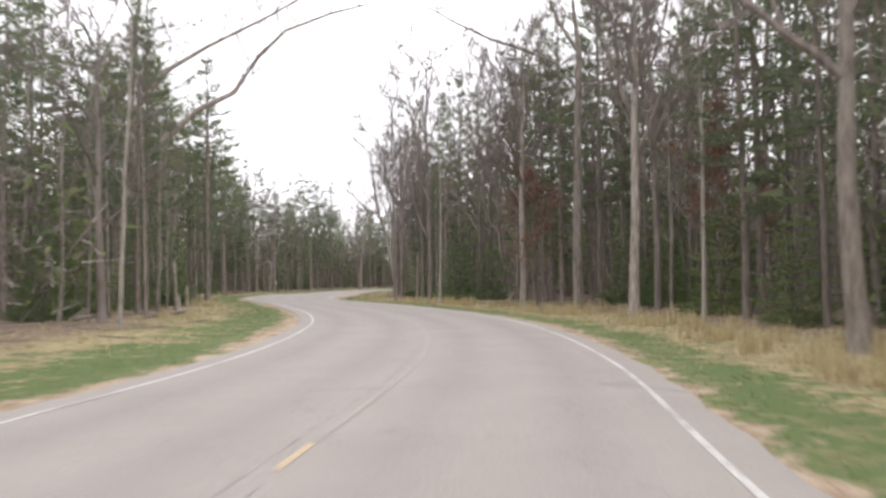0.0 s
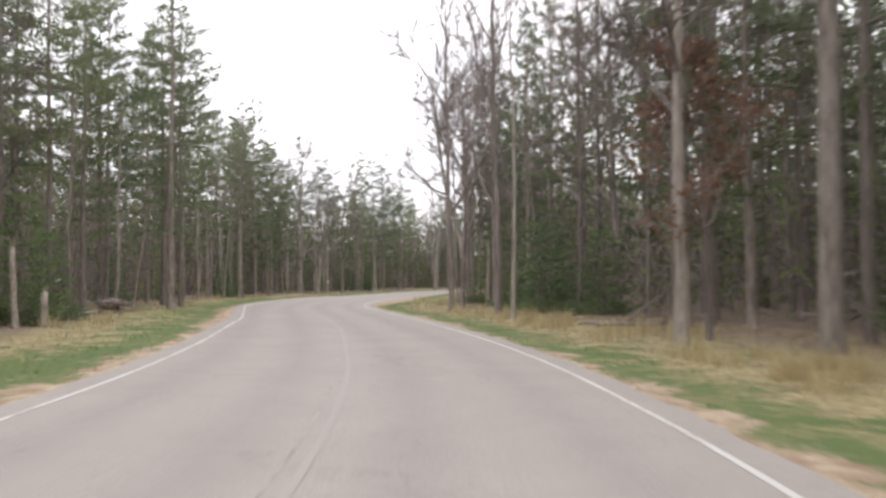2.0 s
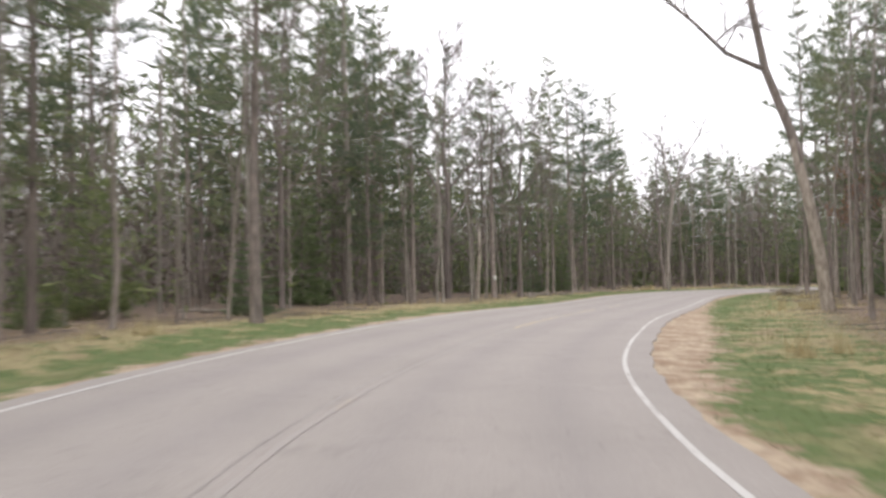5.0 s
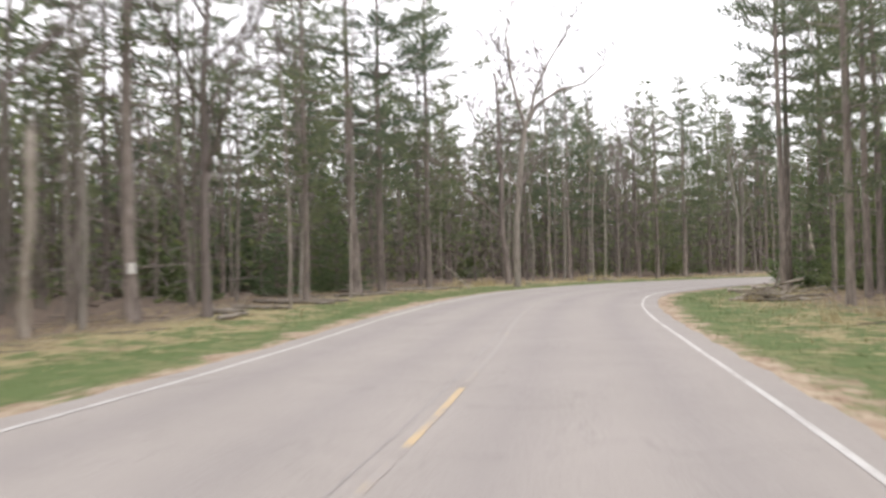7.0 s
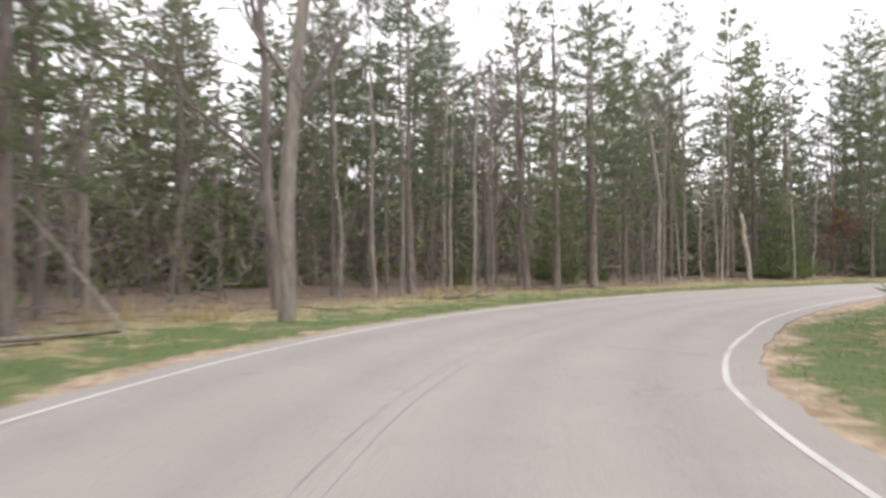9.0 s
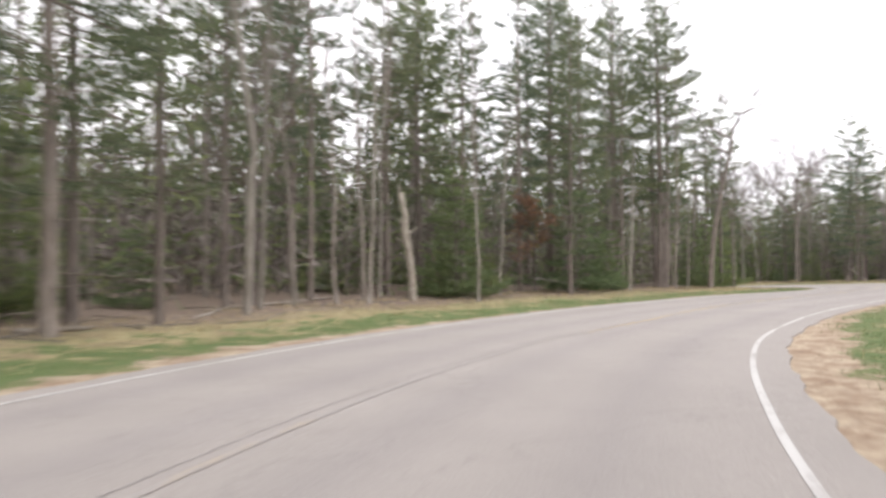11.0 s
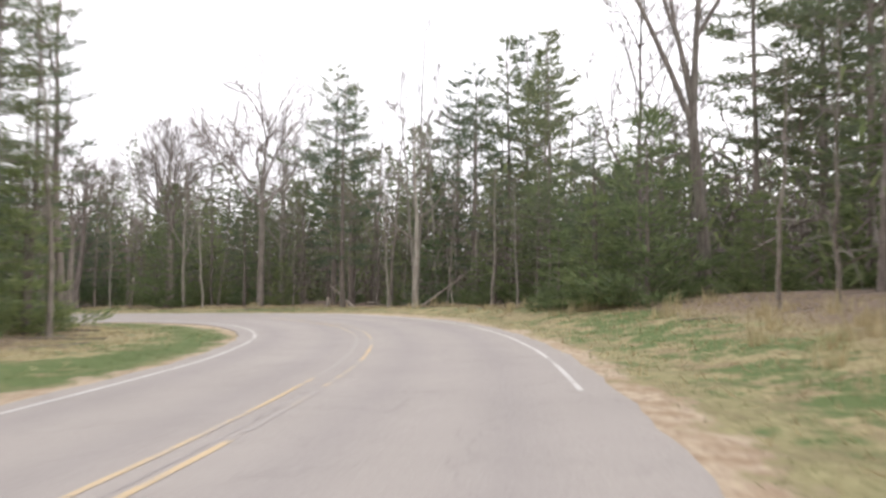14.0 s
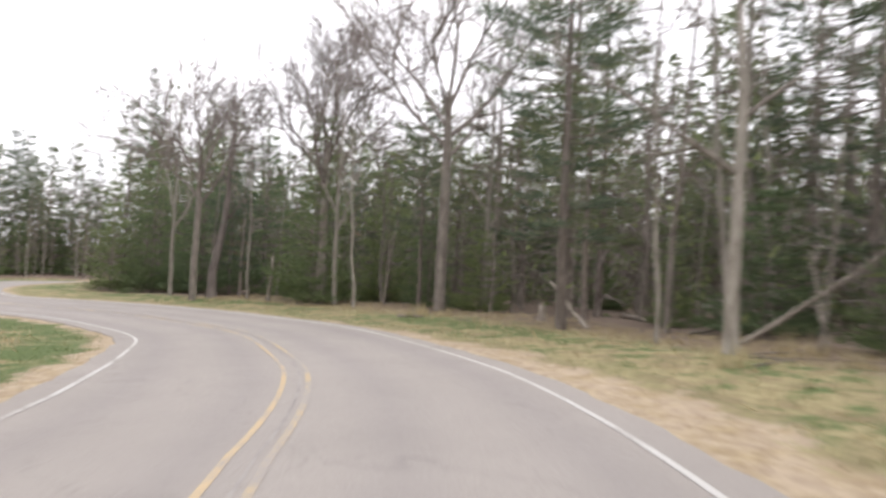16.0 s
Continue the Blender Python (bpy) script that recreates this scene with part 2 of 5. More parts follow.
ROAD_AFTER = [(-14.2, 154.9), (-12.5, 160.5), (-9.8, 165.8), (-6.3, 170.6), (-2.2, 174.9), (2.4, 178.7), (7.5, 181.9), (12.8, 184.7), (18.4, 187.1), (24.0, 189.4), (29.6, 191.8), (34.9, 194.5), (39.73, 197.77), (43.98, 201.82), (47.38, 206.57), (49.97, 212.08), (51.92, 217.82), (52.5, 224.0), (52.2, 230.2), (50.8, 236.3), (49.2, 242.3), (48.6, 248.4), (49.6, 254.5), (52.2, 260.0), (56.0, 265.0), (60.5, 269.5)]
RIGHT_LINE = [(45, 3.42), (52, 3.36), (59, 3.30), (66, 3.32), (73, 3.38), (80, 3.52), (87, 3.60), (94, 3.62), (101, 3.60), (108, 3.38), (115, 3.36), (122, 3.44), (129, 3.30), (136, 3.31), (143, 3.27), (150, 3.28), (157, 3.28), (164, 3.19), (171, 3.64), (178, 3.68), (185, 3.60), (192, 3.41), (199, 3.34), (206, 3.38), (213, 3.32), (220, 3.31), (227, 3.28), (234, 3.19), (241, 2.97), (248, 2.93), (255, 3.01)]
LEFT_LINE = [(45, -3.18), (52, -3.19), (59, -3.23), (66, -3.32), (73, -3.29), (80, -3.18), (87, -3.03), (94, -2.78), (101, -2.83), (108, -3.26), (115, -3.42), (122, -3.46), (129, -3.49), (136, -3.21), (143, -3.11), (150, -3.19), (157, -3.16), (164, -3.14), (171, -3.04), (178, -3.05), (185, -3.08), (192, -3.09), (199, -3.28), (206, -3.30), (213, -3.28), (220, -2.85), (227, -2.82), (234, -2.94), (241, -3.13), (248, -3.11), (255, -2.87)]
MIDDLE_LINE = [(45, 0.10), (52, 0.09), (59, 0.06), (66, 0.00), (73, 0.00), (80, 0.05), (87, 0.35), (94, 0.36), (101, 0.17), (108, 0.00), (115, 0.17), (122, 0.18), (129, 0.14), (136, 0.18), (143, 0.20), (150, 0.09), (157, 0.00), (164, 0.00), (171, 0.00), (178, 0.00), (185, 0.00), (192, 0.16), (199, 0.17), (206, 0.10), (213, -0.17), (220, -0.06), (227, 0.06), (234, -0.11), (241, -0.53), (248, -0.45), (255, -0.21)]

BANK = [(44, 1.03), (52, 0.68), (60, 0.74), (68, 0.78), (76, 0.90), (84, 0.87), (92, 1.09), (100, 1.29), (108, 1.38), (116, 1.25), (124, 1.38), (132, 1.26), (140, 0.64), (148, 0.53), (156, 0.65), (164, 0.86), (172, 0.78), (180, 0.37), (188, 0.03), (196, -0.34), (204, -0.35), (212, -0.21), (220, -0.69), (228, -1.49), (236, -2.28)]
PIVOT = 1.86

# ---- the road's line and the ground ----


def spline(knots, n=14):
    k = np.array(knots)
    k = np.vstack([2 * k[0] - k[1], k, 2 * k[-1] - k[-2]])
    u = np.linspace(0, 1, n, endpoint=False)[:, None]
    p0, p1, p2, p3 = [k[i : len(k) - 3 + i, None] for i in range(4)]
    return (0.5 * (2 * p1 + (p2 - p0) * u + (2 * p0 - 5 * p1 + 4 * p2 - p3) * u * u + (3 * p1 - p0 - 3 * p2 + p3) * u**3)).reshape(-1, 2)


LINE = spline(ROAD_BEFORE + ROAD_AFTER)
TANGENT = np.gradient(LINE, axis=0)
TANGENT /= np.linalg.norm(TANGENT, axis=1)[:, None]
RIGHT = np.stack([TANGENT[:, 1], -TANGENT[:, 0]], 1)
STATION = np.r_[0, np.cumsum(np.linalg.norm(np.diff(LINE, axis=0), axis=1))]
SHOULDER = 0.46


def edge_line(along_road, side):
    """Offset of the white edge line to the right (side > 0) or left of the middle, always positive."""
    right_of = np.interp(along_road, [a for a, _ in RIGHT_LINE], [b for _, b in RIGHT_LINE])
    left_of = np.interp(along_road, [a for a, _ in LEFT_LINE], [-b for _, b in LEFT_LINE])
    return np.where(np.asarray(side) > 0, right_of, left_of)


def past_asphalt(along_road, right):
    return np.abs(right) - edge_line(along_road, right) - SHOULDER



def road_coords(points):
    """For plan points: how far along the road, and how far to its right."""
    along, right = np.empty(len(points)), np.empty(len(points))
    for i in range(0, len(points), 4000):
        part_of = points[i : i + 4000]
        near = ((part_of[:, None] - LINE[None]) ** 2).sum(-1).argmin(1)
        off = part_of - LINE[near]
        along[i : i + 4000] = STATION[near]
        side = (off * RIGHT[near]).sum(1)
        right[i : i + 4000] = np.sign(side) * np.linalg.norm(off, axis=1)
    return along, right


def sand_width(along, right):
    """Width of the bare sandy shoulder, wider inside the bends."""
    w = np.where(right > 0, np.where(along < 112, 0.24, 0.36), 0.4) + 0.16 * np.sin(along * 0.21) + 0.12 * np.sin(along * 1.7 + 2 * np.sin(along * 0.6))
    w += np.where(right > 0, 0.9 * np.exp(-(((along - SAND_A) / 11) ** 2)) + 0.3 * np.exp(-(((along - SAND_B) / 12) ** 2)) + 0.6 * np.exp(-(((along - SAND_C) / 8) ** 2)), 0)
    return w


def wave(x, y):
    return 0.5 * np.sin(x * 0.83 + 1.3 * np.sin(y * 0.41)) + 0.5 * np.sin(y * 0.71 + 1.7 * np.sin(x * 0.37)) + 0.35 * np.sin(x * 2.1 + y * 1.7) * np.sin(y * 1.9 - x * 0.6)


def height(x, y, along_road, right):
    """Ground height by plan place and road place: shoulder, verge, forest floor, on the road's banking."""
    beyond = past_asphalt(along_road, right)
    z = np.interp(beyond, [-3.0, -1.4, -0.2, 0.9, 2.5, 6.0, 14.0], [-0.12, -0.07, -0.03, -0.045, 0.0, 0.08, 0.2])
    z = z + wave(x, y) * np.interp(beyond, [0.2, 2.0, 6.0], [0.0, 0.025, 0.07])
    rise = np.interp(along_road, KNOLL_ALONG, KNOLL_RISE) * np.where(right > 0, np.interp(right, [5.5, 12.0, 30.0], [0.0, 1.0, 1.0]), 0.0)
    return z + rise + banked(along_road, right)


def banked(along_road, right):
    slope = np.tan(np.radians(np.interp(along_road, BANK_ALONG, BANK_ANGLE)))
    reach = np.sign(right) * np.interp(np.abs(right), [0, 7.0, 16.0, 30.0], [0, 7.0, 5.0, 0.0])
    return np.interp(along_road, FALL_ALONG, FALL_DEPTH) - slope * (reach - PIVOT * np.interp(np.abs(right), [5.0, 16.0], [1.0, 0.0]))


BANK_ALONG, BANK_ANGLE = [a for a, _ in BANK], [b for _, b in BANK]
KNOLL_ALONG, KNOLL_RISE = [196, 206, 232, 246], [0.0, 0.9, 0.9, 0.0]
FALL_ALONG, FALL_DEPTH = [230, 238, 247, 262, 285], [0.0, -0.05, -0.24, -0.8, -1.5]
SAND_A, SAND_B, SAND_C = 122.0, 188.0, 244.0


def mesh_object(name, verts, faces, mat, parent=None, smooth=False):
    me = bpy.data.meshes.new(name)
    me.from_pydata(verts, [], faces)
    me.materials.append(mat)
    if smooth:
        me.polygons.foreach_set("use_smooth", [True] * len(me.polygons))
    ob = new(name, me)
    ob.parent = parent
    return ob


def float_attribute(ob, name, values):
    ob.data.attributes.new(name, "FLOAT", "POINT").data.foreach_set("value", np.asarray(values, np.float32))


# one sheet: a fine grid round the road, growing coarse towards the horizon
gx = np.r_[-2500, -1200, -600, -300, -180, -120, np.arange(-85, 115, 1.0), 130, 180, 300, 600, 1200, 2500]
gy = np.r_[-2500, -1200, -600, -300, -150, -60, -20, np.arange(5, 290, 1.0), 310, 360, 480, 800, 1500, 2500]
gxx, gyy = np.meshgrid(gx, gy)
flat = np.stack([gxx.ravel(), gyy.ravel()], 1)
g_along, g_right = road_coords(flat)
g_beyond = past_asphalt(g_along, g_right)
gz = height(flat[:, 0], flat[:, 1], g_along, g_right)
idx = np.arange(len(flat)).reshape(gxx.shape)
quads = np.stack([idx[:-1, :-1], idx[:-1, 1:], idx[1:, 1:], idx[1:, :-1]], -1).reshape(-1, 4)
ground = mesh_object("ground", np.c_[flat, gz].tolist(), quads.tolist(), GROUND, smooth=True)
float_attribute(ground, "edge", g_beyond)
g_inner = g_beyond - sand_width(g_along, g_right)
straw_right = np.interp(g_along, [60, 100, 118, 190, 204, 214, 226], [0.55, 0.55, 0.25, 0.2, 0.16, 0.34, 0.48])
# late grass comes right up to the shoulder past the second bend, with a greener belt in the middle
open_right = straw_right * np.interp(g_inner, [-0.4, 0.4, 1.6, 2.6, 3.8, 5.0], [1.0, 1.0, 0.6, 0.1, 0.6, 1.6])
strip_right = straw_right * np.interp(g_inner, [0.5, 2.4], [0.0, 1.0])
late = np.interp(g_along, [200, 210], [0.0, 1.0])
straw = np.where(g_right > 0, strip_right + (open_right - strip_right) * late, 0.42 * np.interp(g_inner, [1.5, 3.2], [0.0, 1.0]))
float_attribute(ground, "straw", straw)
float_attribute(ground, "sand", sand_width(g_along, g_right))
float_attribute(ground, "ochre", np.interp(g_along, [212.0, 236.0], [1.0, 0.0]))
tagged(ground, "sandy shoulders, patchy grass verges and leaf-littered forest floor", "ground", kind="structure")


def ribbon(name, lines, mat, start=2.0, end=None):
    """A band that follows the road. Each line gives, by the index along the road, its offset to the right and its height."""
    first, last = np.searchsorted(STATION, [start, STATION[-1] - 1 if end is None else end])
    verts, across = [], []
    for i in range(first, last):
        for at_index in lines:
            o, z = at_index(i)
            p = LINE[i] + RIGHT[i] * o
            verts.append((p[0], p[1], z + float(banked(STATION[i], o))))
            across.append(o)
    n = len(lines)
    faces = [((a + 1) * n + j, (a + 1) * n + j + 1, a * n + j + 1, a * n + j) for a in range(last - first - 1) for j in range(n - 1)]
    ob = mesh_object(name, verts, faces, mat)
    float_attribute(ob, "across", across)
    return ob


def edge_at(side, out, z, rough=0.0):
    def at_index(i):
        wob = rough * (math.sin(i * 1.1 + side) + 0.7 * math.sin(i * 2.7))
        return side * (float(edge_line(STATION[i], side)) + out + wob), z

    return at_index


def middle_at(offset, z):
    def at_index(i):
        return float(np.interp(STATION[i], [a for a, _ in MIDDLE_LINE], [b for _, b in MIDDLE_LINE])) + offset, z

    return at_index


DOUBLE_LINE = [(188, 0.3), (196, 0.36), (201, 0.1), (207, -0.02), (213, -0.13), (219, 0.02), (225, 0.08), (231, 0.03), (237, -0.04), (242, -0.22), (248, 0.02), (262, 0.0)]


def double_at(offset, z):
    def at_index(i):
        return float(np.interp(STATION[i], [a for a, _ in DOUBLE_LINE], [b for _, b in DOUBLE_LINE])) + offset, z

    return at_index


road = ribbon(
    "road",
    [edge_at(-1, SHOULDER + 0.06, -0.2, 0.03), edge_at(-1, SHOULDER, -0.012, 0.03), edge_at(-1, 0, 0), lambda i: (-1.6, 0), lambda i: (0, 0), lambda i: (1.6, 0), edge_at(1, 0, 0), edge_at(1, SHOULDER, -0.012, 0.03), edge_at(1, SHOULDER + 0.06, -0.2, 0.03)],
    ASPHALT,
)
tagged(road, "pale worn grey asphalt road winding through woods", "road", kind="structure")


def stripe(name, low, high, mat, label, start=2.0, end=None):
    ob = ribbon(name, [low, high], mat, start, end)
    ob.parent = road
    return tagged(ob, label)


for a, b in ((2, 207.2), (207.5, 217.2), (222.2, 300)):
    stripe("edge_line", edge_at(1, -0.038, 0.005), edge_at(1, 0.038, 0.005), PAINT_WHITE, "worn white edge line", a, min(b, STATION[-1] - 1))
stripe("edge_line", edge_at(-1, 0.038, 0.005), edge_at(-1, -0.038, 0.005), PAINT_WHITE, "worn white edge line")
# the middle: one faded yellow line, doubled past the second bend, beside the tarred joint between the lanes
stripe("joint", middle_at(-0.19, 0.003), middle_at(-0.165, 0.003), TAR, "dark tarred joint between the lanes", 20, 192)
stripe("joint", double_at(-0.13, 0.003), double_at(-0.1, 0.003), TAR, "dark tarred joint between the lanes", 192, 280)
for a, b, mat in ((20, 49.9, PAINT_YELLOW_FAINT), (49.9, 51.3, PAINT_YELLOW), (51.3, 122, PAINT_YELLOW_FAINT), (122, 134.2, PAINT_YELLOW), (134.2, 136.5, PAINT_YELLOW_FAINT), (136.5, 139.6, PAINT_YELLOW), (139.6, 192, PAINT_YELLOW_FAINT)):
    stripe("centre_line", middle_at(-0.038, 0.005), middle_at(0.038, 0.005), mat, "worn yellow centre line", a, b)
for a, b, mat in ((192, 219.6, PAINT_YELLOW), (219.6, 222.4, PAINT_YELLOW_FAINT), (222.4, 230, PAINT_YELLOW), (230, 280, PAINT_YELLOW_WORN)):
    stripe("centre_line", double_at(-0.038, 0.005), double_at(0.038, 0.005), mat, "worn yellow centre line", a, b)
for a, b, mat in ((203, 212, PAINT_YELLOW_WORN), (212, 215.3, PAINT_YELLOW), (215.3, 217.4, PAINT_YELLOW_WORN), (217.4, 224, PAINT_YELLOW), (224, 233.5, PAINT_YELLOW_FAINT), (233.5, 280, PAINT_YELLOW)):
    stripe("centre_line", double_at(-0.375, 0.005), double_at(-0.305, 0.005), mat, "second worn yellow centre line", a, b)

# ---- tree builders ----


class Shape:
    """Collects tubes and blades for one mesh."""

    def __init__(self):
        self.v, self.f = [], []

    def tube(self, points, radii, sides=5, tip=True):
        base = len(self.v)
        n = len(points)
        for i, (p, r) in enumerate(zip(points, radii)):
            d = (points[min(i + 1, n - 1)] - points[max(i - 1, 0)]).normalized()
            u = d.orthogonal().normalized() if abs(d.z) < 0.9 else Vector((1, 0, 0))
            w = d.cross(u).normalized()
            u = w.cross(d)
            for s in range(sides):
                a = 2 * math.pi * s / sides
                self.v.append(tuple(p + u * (r * math.cos(a)) + w * (r * math.sin(a))))
        for i in range(n - 1):
            for s in range(sides):
                t = (s + 1) % sides
                self.f.append((base + i * sides + s, base + i * sides + t, base + (i + 1) * sides + t, base + (i + 1) * sides + s))
        if tip:
            self.f.append(tuple(base + (n - 1) * sides + s for s in range(sides)))

    def blade(self, at, way, side, length, width):
        """A pointed blade."""
        b = len(self.v)
        self.v += [tuple(at + side * width), tuple(at + way * length), tuple(at - side * width)]
        self.f.append((b, b + 1, b + 2))

    def mesh(self, name, mat, smooth=False):
        me = bpy.data.meshes.new(name)
        me.from_pydata(self.v, [], self.f)
        me.materials.append(mat)
        if smooth:
            me.polygons.foreach_set("use_smooth", [True] * len(me.polygons))
        return me


def rand_unit(rng):
    z = rng.uniform(-1, 1)
    a = rng.uniform(0, 2 * math.pi)
    s = math.sqrt(1 - z * z)
    return Vector((s * math.cos(a), s * math.sin(a), z))


def stem(rng, h, lean=0.0, wiggle=0.12, steps=9, toward=0.0):
    """Points of a trunk of height h from the ground."""
    pts, x, y = [], 0.0, 0.0
    dx, dy = lean * math.cos(toward), lean * math.sin(toward)
    for i in range(steps + 1):
        pts.append(Vector((x, y, h * i / steps)))
        x += dx * h / steps + rng.gauss(0, wiggle) * h / 60
        y += dy * h / steps + rng.gauss(0, wiggle) * h / 60
    pts[0].z = -0.15
    return [pts[0], pts[0].lerp(pts[1], 0.12), pts[0].lerp(pts[1], 0.4)] + pts[1:]


def along(pts, u):
    k = min(int(u * (len(pts) - 1)), len(pts) - 2)
    return pts[k].lerp(pts[k + 1], u * (len(pts) - 1) - k)


def flare(n, r, top):
    return [r * (1.4, 1.1, 1.0)[i] if i < 3 else r * (1 - (1 - top) * (i - 2) / (n - 3)) for i in range(n)]


def needle_tufts(rng, crown, at, way, count, size):
    """Sprays of needles about a twig's end."""
    for _ in range(count):
        d = (way * 0.9 + rand_unit(rng) * 0.85 + Vector((0, 0, 0.25))).normalized()
        s = d.cross(rand_unit(rng)).normalized()
        crown.blade(at + rand_unit(rng) * size * 0.55, d, s, size * rng.uniform(0.7, 1.25), size * rng.uniform(0.05, 0.09))


def plume(rng, crown, p, e, sag, reach, thick, coarse=False):
    """The flat feathery spray of one bough: side twigs to both sides, needles along each."""
    ax = e - p
    L = ax.length
    out = ax.normalized()
    across = out.cross(Vector((0, 0, 1))).normalized()
    n = max(3, round(L / 0.2))
    for k in range(n):
        u = 0.28 + 0.72 * (k + rng.random()) / n
        root = p + ax * u + Vector((0, 0, -sag * math.sin(u * 3.14)))
        for side in (-1, 1):
            if rng.random() < 0.12:
                continue
            w = (out * rng.uniform(0.5, 1.0) + across * side * rng.uniform(0.5, 1.0) + Vector((0, 0, rng.uniform(-0.1, 0.35)))).normalized()
            M = reach * (1.15 - 0.75 * u) * rng.uniform(0.5, 1.1) + 0.12
            for j in range(thick):
                q = root + w * (M * (j + rng.random()) / thick) + rand_unit(rng) * 0.09
                d = (w + rand_unit(rng) * 0.65 + Vector((0, 0, 0.2))).normalized()
                crown.blade(q, d, d.cross(rand_unit(rng)).normalized(), rng.uniform(0.3, 0.55) if coarse else rng.uniform(0.22, 0.4), rng.uniform(0.035, 0.06) if coarse else rng.uniform(0.021, 0.039))


def pine_meshes(seed, h, r, bare_to, spread, coarse, sparse=0.1):
    """A forest pine: a straight trunk, dead stubs, and level tiers of feathery boughs above bare_to."""
    rng = random.Random(seed)
    wood, crown = Shape(), Shape()
    pts = stem(rng, h)
    wood.tube(pts, flare(len(pts), r, 0.12), 7)
    z = bare_to * h * 0.3
    while z < bare_to * h * 1.1:
        a = rng.uniform(0, 6.28)
        p = along(pts, z / h)
        L = rng.uniform(0.4, 2.0)
        e = p + Vector((math.cos(a) * L, math.sin(a) * L, rng.uniform(-0.3, 0.25)))
        wood.tube([p, p.lerp(e, 0.5) + Vector((0, 0, 0.06)), e], [0.02, 0.014, 0.005], 3, False)
        z += rng.uniform(0.3, 0.9)
    z = bare_to * h
    while z < h * 0.985:
        u = (z - bare_to * h) / (h - bare_to * h)
        reach = spread * (0.5 + 0.9 * u if u < 0.3 else 0.74 * (1 - u) / 0.7 + 0.1) * rng.uniform(0.7, 1.2)
        turn = rng.uniform(0, 6.28)
        for k in range(rng.choice((4, 5, 5)) if u < 0.85 else 4):
            if rng.random() < sparse:
                continue
            a = turn + k * 1.3 + rng.uniform(-0.4, 0.4)
            L = reach * rng.uniform(0.5, 1.25)
            p = along(pts, min(z / h + rng.uniform(-0.016, 0.016), 0.99))
            out = Vector((math.cos(a), math.sin(a), 0))
            e = p + out * L + Vector((0, 0, L * (rng.uniform(-0.1, 0.16) + 0.5 * u)))
            rb = 0.01 + 0.011 * L
            sag = 0.06 * L
            if L > 1.2:
                wood.tube([p, p.lerp(e, 0.5) + Vector((0, 0, -sag)), e], [rb, rb * 0.7, 0.005], 3, False)
            else:
                wood.tube([p, e], [rb, 0.005], 3, False)
            plume(rng, crown, p, e, sag, 0.4 * L + 0.12, 3 if coarse else 5 if L > 0.8 else 4, coarse)
        z += (0.44 + 0.34 * (1 - u)) * rng.uniform(0.75, 1.3)
    needle_tufts(rng, crown, pts[-1], Vector((0, 0, 1)), 10, 0.4)
    return wood, crown


def fir_meshes(seed, h, r, spread, coarse):
    """A young pine with soft green tiers down to the ground."""
    rng = random.Random(seed)
    wood, crown = Shape(), Shape()
    pts = stem(rng, h, wiggle=0.06, steps=5)
    wood.tube(pts, flare(len(pts), r, 0.1), 6)
    z = 0.1 * h
    while z < h * 0.97:
        u = z / h
        reach = spread * (1 - u) ** 0.8 * rng.uniform(0.75, 1.15) + 0.14
        turn = rng.uniform(0, 6.28)
        for k in range(6 if u < 0.7 else 5):
            a = turn + k * 1.05 + rng.uniform(-0.35, 0.35)
            L = reach * rng.uniform(0.6, 1.15)
            p = along(pts, u)
            out = Vector((math.cos(a), math.sin(a), 0))
            e = p + out * L + Vector((0, 0, L * rng.uniform(0.05, 0.4)))
            if L > 0.5:
                wood.tube([p, e], [0.012, 0.004], 3, False)
            plume(rng, crown, p, e, 0.03, 0.4 * L + 0.1, 3 if coarse else 4, coarse)
        z += 0.3 * rng.uniform(0.8, 1.2) * (0.7 + 0.08 * min(h, 6))
    needle_tufts(rng, crown, pts[-1], Vector((0, 0, 1)), 6, 0.35)
    return wood, crown


def twig_blades(rng, shape, pts, count, length, wide=0.011):
    """Fine straight twigs along a branch, each one long thin blade."""
    for _ in range(count):
        u = rng.uniform(0.15, 1.0)
        p = along(pts, min(u, 0.999))
        ax = (pts[-1] - pts[0]).normalized()
        w = (ax * 0.8 + rand_unit(rng) * 0.75 + Vector((0, 0, 0.25))).normalized()
        shape.blade(p, w, w.cross(rand_unit(rng)).normalized(), length * rng.uniform(0.6, 1.3), wide * rng.uniform(0.7, 1.2))


